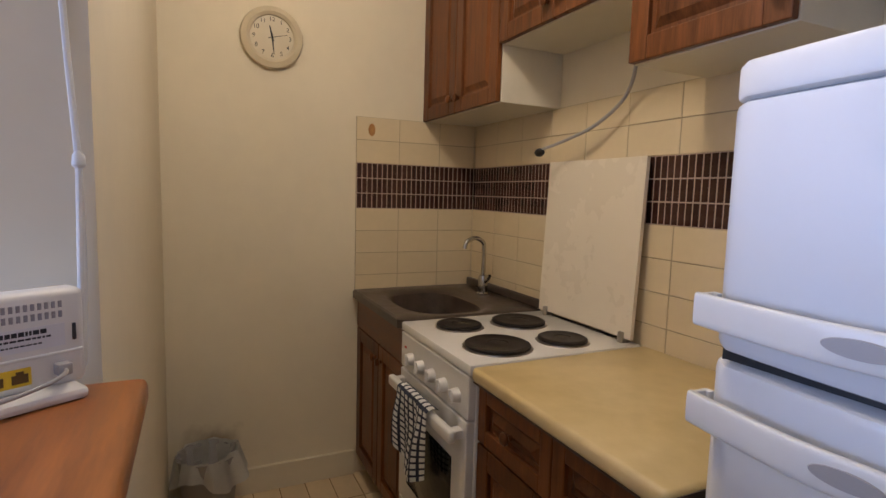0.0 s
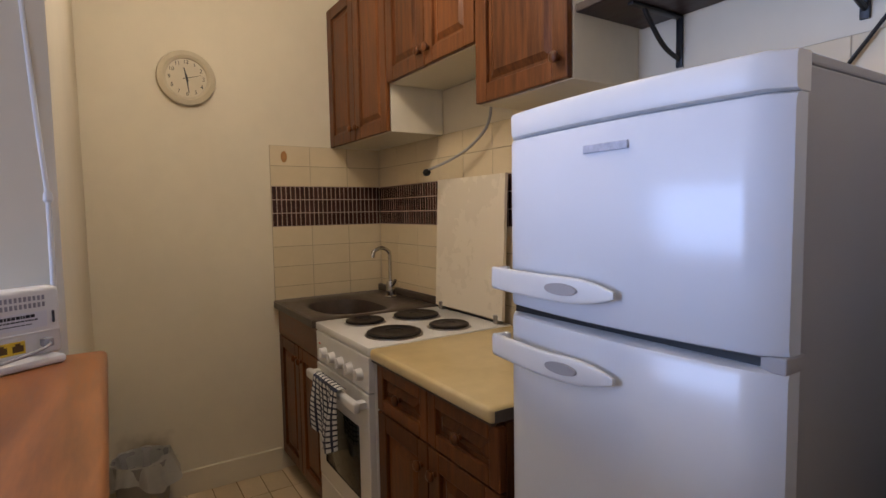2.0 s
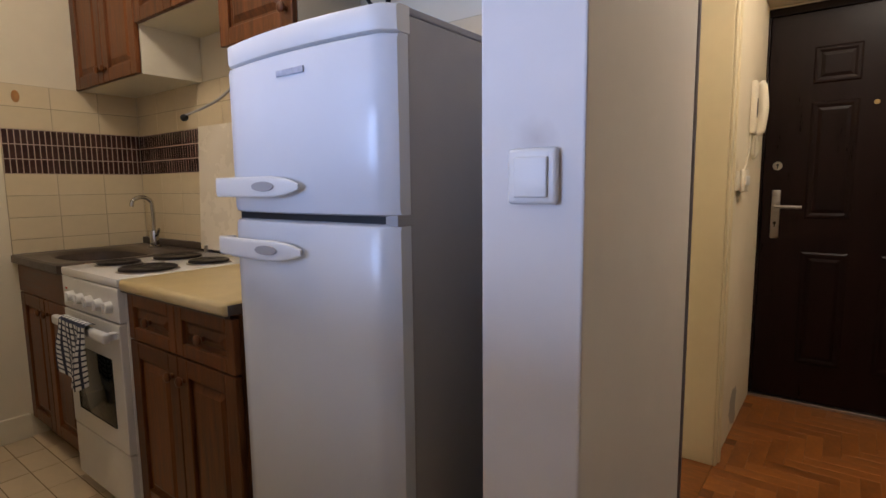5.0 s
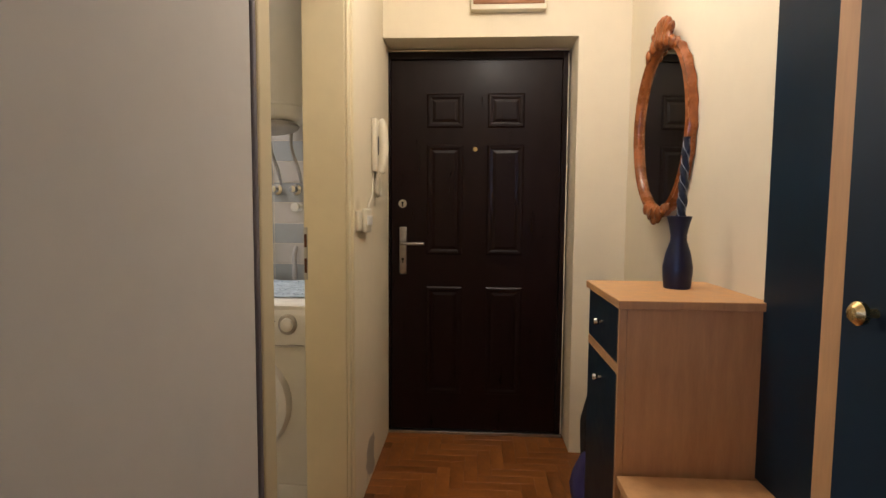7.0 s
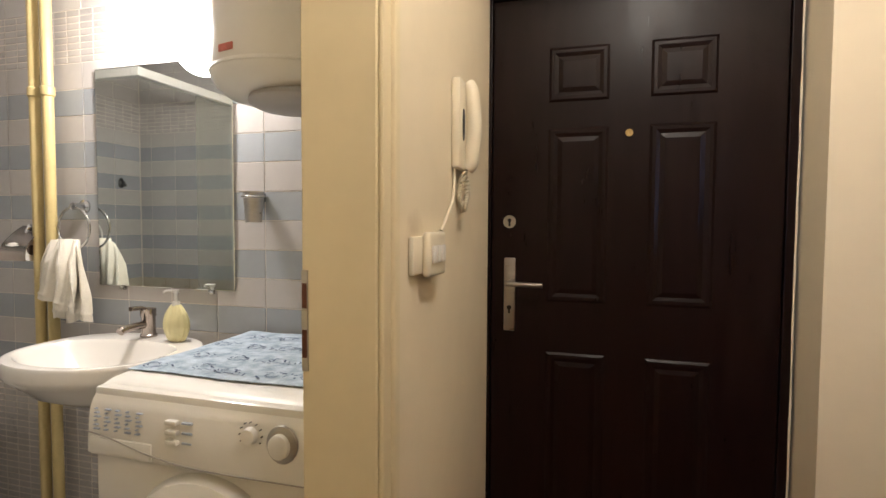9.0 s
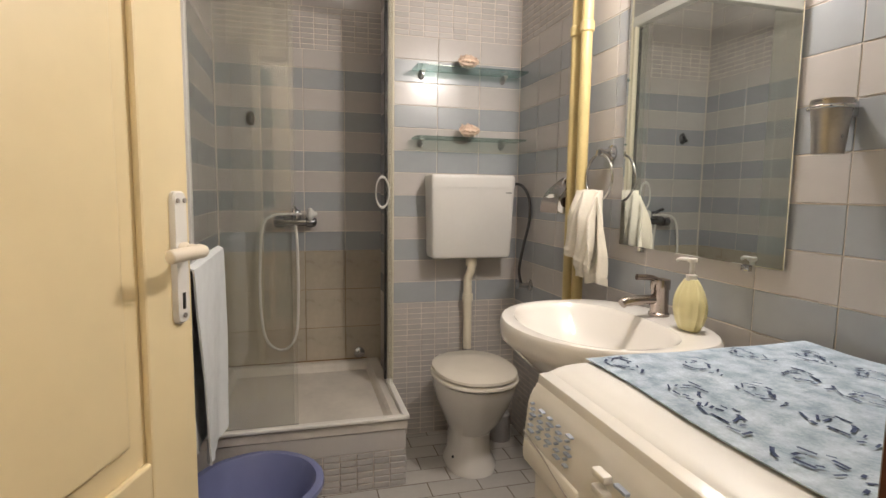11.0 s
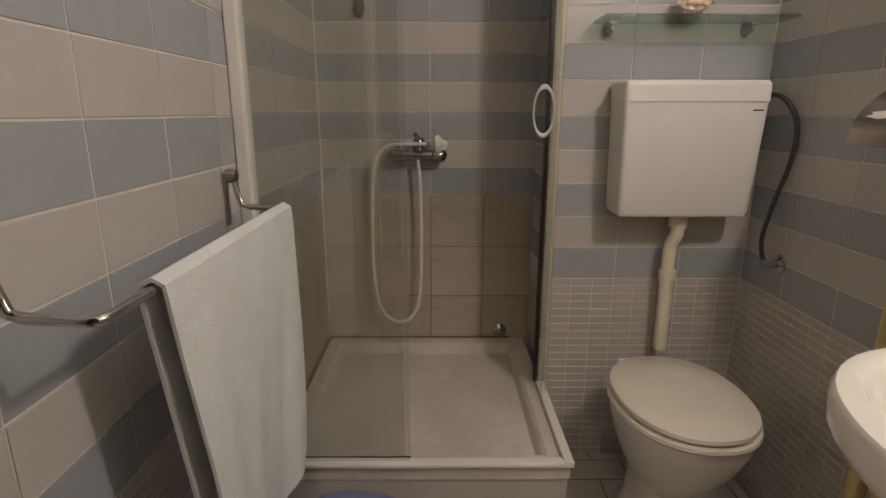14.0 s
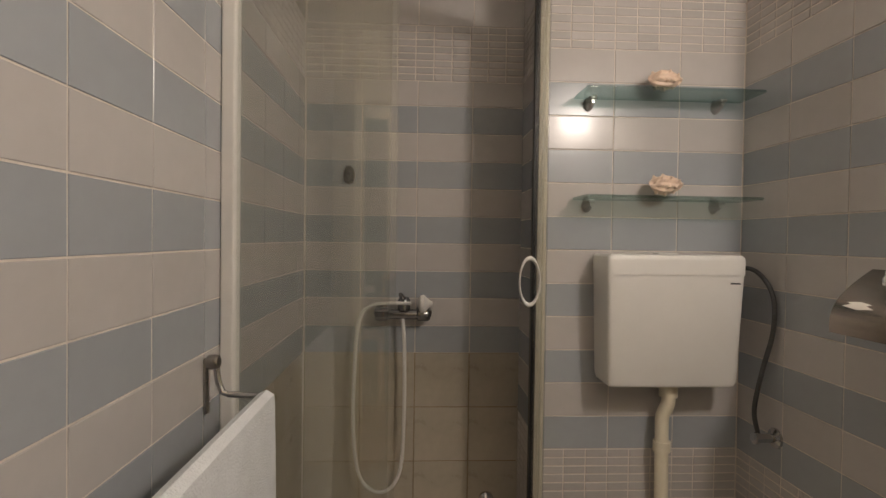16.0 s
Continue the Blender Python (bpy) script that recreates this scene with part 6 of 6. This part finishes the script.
def strip_field(parent, base, u0, u1, v0, v1, du, dv, material, label, gap=.0032, d=.0018):
    bm = nb()
    nv_ = max(1, round((v1 - v0) / dv))
    nu_ = max(1, round((u1 - u0) / du))
    hh, ww = (v1 - v0) / nv_, (u1 - u0) / nu_
    for j in range(nv_):
        for i in range(nu_):
            a0, a1 = u0 + i * ww + gap / 2, u0 + (i + 1) * ww - gap / 2
            b0, b1 = v0 + j * hh + gap / 2, v0 + (j + 1) * hh - gap / 2
            e = .0018
            y = random.uniform(-.0003, .0003)
            a = ring(bm, [(a0, d, b0), (a1, d, b0), (a1, d, b1), (a0, d, b1)])
            c = ring(bm, [(a0 + e, y, b0 + e), (a1 - e, y, b0 + e), (a1 - e, y, b1 - e), (a0 + e, y, b1 - e)])
            bridge(bm, a, c)
            bm.faces.new(c)
    bmesh.ops.recalc_face_normals(bm, faces=bm.faces)
    ob = part("mosaic_strips", bm, material, parent, label, smooth=False)
    ob.matrix_basis = base
    ob["kind"] = "stuff"


random.seed(11)
Z0 = .036


def pick_bath(j):
    return TILE_B if j % 2 == 0 else TILE_W


def bath_wall(parent, base, u0, u1, uo, zlow=.636):
    strip_field(parent, base, u0, u1, .0, zlow, .066, .025, TILE_M, "narrow ribbed grey mosaic tiles")
    tile_field(parent, base, u0, u1, zlow, 1.836, .2, .1, uo, Z0, pick_bath)
    strip_field(parent, base, u0, u1, 1.836, 2.036, .066, .025, TILE_M, "narrow ribbed grey mosaic tiles")
    tile_field(parent, base, u0, u1, 2.036, 2.54, .2, .1, uo, Z0, lambda j: TILE_W)


# north wall faces -y; south wall faces +y; west walls face +x
bath_wall(wall_bath_n, pose(0, BY1, 0), TX, -.132, -2.31)
S = pose(0, BY0, 0, 0, 0, 180)
tile_field(wall_bath_s, S, 1.875, -BX, .25, .846, .2, .2, 1.885, .246, lambda j: TILE_S)
strip_field(wall_bath_s, S, .46, 1.875, .0, .636, .066, .025, TILE_M, "narrow ribbed grey mosaic tiles")
tile_field(wall_bath_s, S, .46, 1.875, .636, .836, .2, .1, 1.385, Z0, pick_bath)
tile_field(wall_bath_s, S, 1.875, -BX, .846, 1.836, .2, .1, 1.385, .046, pick_bath)
tile_field(wall_bath_s, S, .46, 1.875, .836, 1.836, .2, .1, 1.385, Z0, pick_bath)
strip_field(wall_bath_s, S, .46, -BX, 1.836, 2.036, .066, .025, TILE_M, "narrow ribbed grey mosaic tiles")
tile_field(wall_bath_s, S, .46, -BX, 2.036, 2.54, .2, .1, 1.385, Z0, lambda j: TILE_W)
Wb = pose(BX, 0, 0, 0, 0, 90)
tile_field(wall_bath_w, Wb, BY0, 4.176, .25, .846, .2, .2, 3.39, .246, lambda j: TILE_S)
tile_field(wall_bath_w, Wb, BY0, 4.176, .846, 1.836, .2, .1, 3.39, .046, pick_bath)
strip_field(wall_bath_w, Wb, BY0, 4.176, 1.836, 2.036, .066, .025, TILE_M, "narrow ribbed grey mosaic tiles")
tile_field(wall_bath_w, Wb, BY0, 4.176, 2.036, 2.54, .2, .1, 3.39, Z0, lambda j: TILE_W)
Wt = pose(TX, 0, 0, 0, 0, 90)
tile_field(wall_bath_w, Wt, 4.176, BY1, 0, .636, .0668, .02544, 4.176, 0, lambda j: TILE_P, gap=.0032, name="mosaic_strip")
tile_field(wall_bath_w, Wt, 4.176, BY1, .636, 1.836, .2, .1, 4.176, Z0, pick_bath)
tile_field(wall_bath_w, Wt, 4.176, BY1, 1.836, 2.036, .0668, .025, 4.176, 1.836, lambda j: TILE_P, gap=.0032, name="mosaic_strip")
tile_field(wall_bath_w, Wt, 4.176, BY1, 2.036, 2.54, .2, .1, 4.176, Z0, lambda j: TILE_W)
bath_wall(wall_bath_w, pose(0, 4.173, 0), BX, TX - .001, BX)
tagged(part("trim_tile_edge", box(nb(), TX - .003, TX + .003, 4.168, 4.177, .275, 2.54), PLASTIC_CREAM, smooth=False), "cream edge strip on the tiled corner", "trim", kind="structure")
for par, base, u0, u1 in ((wall_bath_s, S, 1.885, -BX - .004), (wall_bath_w, Wb, BY0 + .004, 4.170)):
    bed = part("stained_joint", box(nb(), u0, u1, .0013, .0015, .252, .846), JOINT_S, par, "brown stained joints in the shower", smooth=False)
    bed.matrix_basis = base
# tiled front and side of the shower plinth
tile_field(tr, pose(-.004, 0, 0, 0, 0, 90), ty0 - 3.77, ty1 - 3.77 - .004, .15, .233, .8, .083, -.4, .15, lambda j: TILE_W)
strip_field(tr, pose(-.004, 0, 0, 0, 0, 90), ty0 - 3.77, ty1 - 3.77 - .004, .0, .15, .066, .025, TILE_M, "narrow ribbed mosaic tiles")
strip_field(tr, pose(0, ty1 - 3.77 - .004, 0, 0, 0, 180), .004, .43, .0, .233, .066, .025, TILE_M, "narrow ribbed mosaic tiles")

# kitchen tiles and the dark mosaic band
Kw = pose(KX + .008, 0, 0, 0, 0, 90)
Kn = pose(0, KY - .008, 0)
ktz = .032
for par, base, a0, a1, uo in ((wall_west, Kw, 2.487, KY - .008, 2.487), (wall_kitchen, Kn, KX + .008, -.83, -2.0), (wall_kitchen, Kn, -.83, -.16, -.83)):
    structure_back = part("tile_bed", box(nb(), a0, a1, .0016, .0079, .83, 1.632), GROUT_K, par, smooth=False)
    structure_back.matrix_basis = base
    tile_field(par, base, a0, a1, .83, 1.232, .2, .1, uo, ktz, lambda j: KTILE)
    tile_field(par, base, a0, a1, 1.432, 1.632, .2, .1, uo, ktz, lambda j: KTILE)
for par, base, a0, a1 in ((wall_west, Kw, 2.490, KY - .008), (wall_kitchen, Kn, KX + .008, -.80), (wall_kitchen, Kn, -.262, -.14)):
    tile_field(par, base, a0, a1, 1.232, 1.432, .0235, .0666, a0, 1.232, lambda j: BROWNTILE, gap=.0042, name="mosaic_tile")
structure_back = part("mosaic_bed", box(nb(), KX + .009, -.14, .0013, .0015, 1.232, 1.432), surface("pinkish_mosaic_grout", (.46, .34, .27), .9, var=.1), wall_kitchen, smooth=False)
structure_back.matrix_basis = Kn
structure_back = part("mosaic_bed", box(nb(), 2.489, KY - .01, .0013, .0015, 1.232, 1.432), surface("pinkish_mosaic_grout_2", (.46, .34, .27), .9, var=.1), wall_west, smooth=False)
structure_back.matrix_basis = Kw
stk = part("sticker", lathe(nb(), [(.016, .0), (.015, -.0012)], 20, (2.556, -.001, 1.577), 'y', sy=1.7), surface("orange_brown_motif", (.42, .20, .06), .4, var=.3, scale=40), wall_west, "orange-brown oval motif on a tile")
stk.matrix_basis = Kw

# floors
F = Matrix.Rotation(radians(-90), 4, 'X')   # faces up
tile_field(floor_kitchen, F, KX, -.05, SY, KY, .2, .11, KX, SY + .03, lambda j: FTILE_K, gap=.004, name="floor_tile")
tile_field(floor_bath, Matrix.Rotation(radians(90), 4, 'Z') @ F, KY + .19, BY1, .135, -BX, .2, .1, 4.138, .075, lambda j: FTILE_B, gap=.005, stagger=.5, name="floor_tile")

# herringbone parquet
pw, plen = .0625, .25


def in_hall(x, y):
    return -.05 < x < EX and SY < y < 5.02


for s_ in range(-30, 31):
    for k in range(-60, 110):
        ox, oy = s_ * plen + k * pw - 1, -s_ * plen + k * pw + 1
        for x, y, rz in ((ox + plen / 2, oy + pw / 2, 0), (ox + plen + pw / 2, oy + pw - plen / 2, 90)):
            hx, hy = (plen / 2, pw / 2) if rz == 0 else (pw / 2, plen / 2)
            if x - hx > -.05 - hx and x + hx < EX + .02 + hx and SY - .12 < y < 5.12 and in_hall(min(max(x, -.04), EX - .01), min(max(y, SY + .01), 4.99)) and x - hx < EX and x + hx > -.05:
                a0, a1, b0, b1 = max(x - hx, -.0495), min(x + hx, EX), max(y - hy, SY), min(y + hy, 5.02)
                if a1 - a0 < .01 or b1 - b0 < .01:
                    continue
                L_, W_ = (a1 - a0, b1 - b0) if rz == 0 else (b1 - b0, a1 - a0)
                piece("parquet_block", tile_mesh(L_ - .0012, W_ - .0012, PARQUET, ch=.0008), floor_hall, pose((a0 + a1) / 2, (b0 + b1) / 2, random.uniform(-.0004, .0004), 0, 0, rz) @ F)
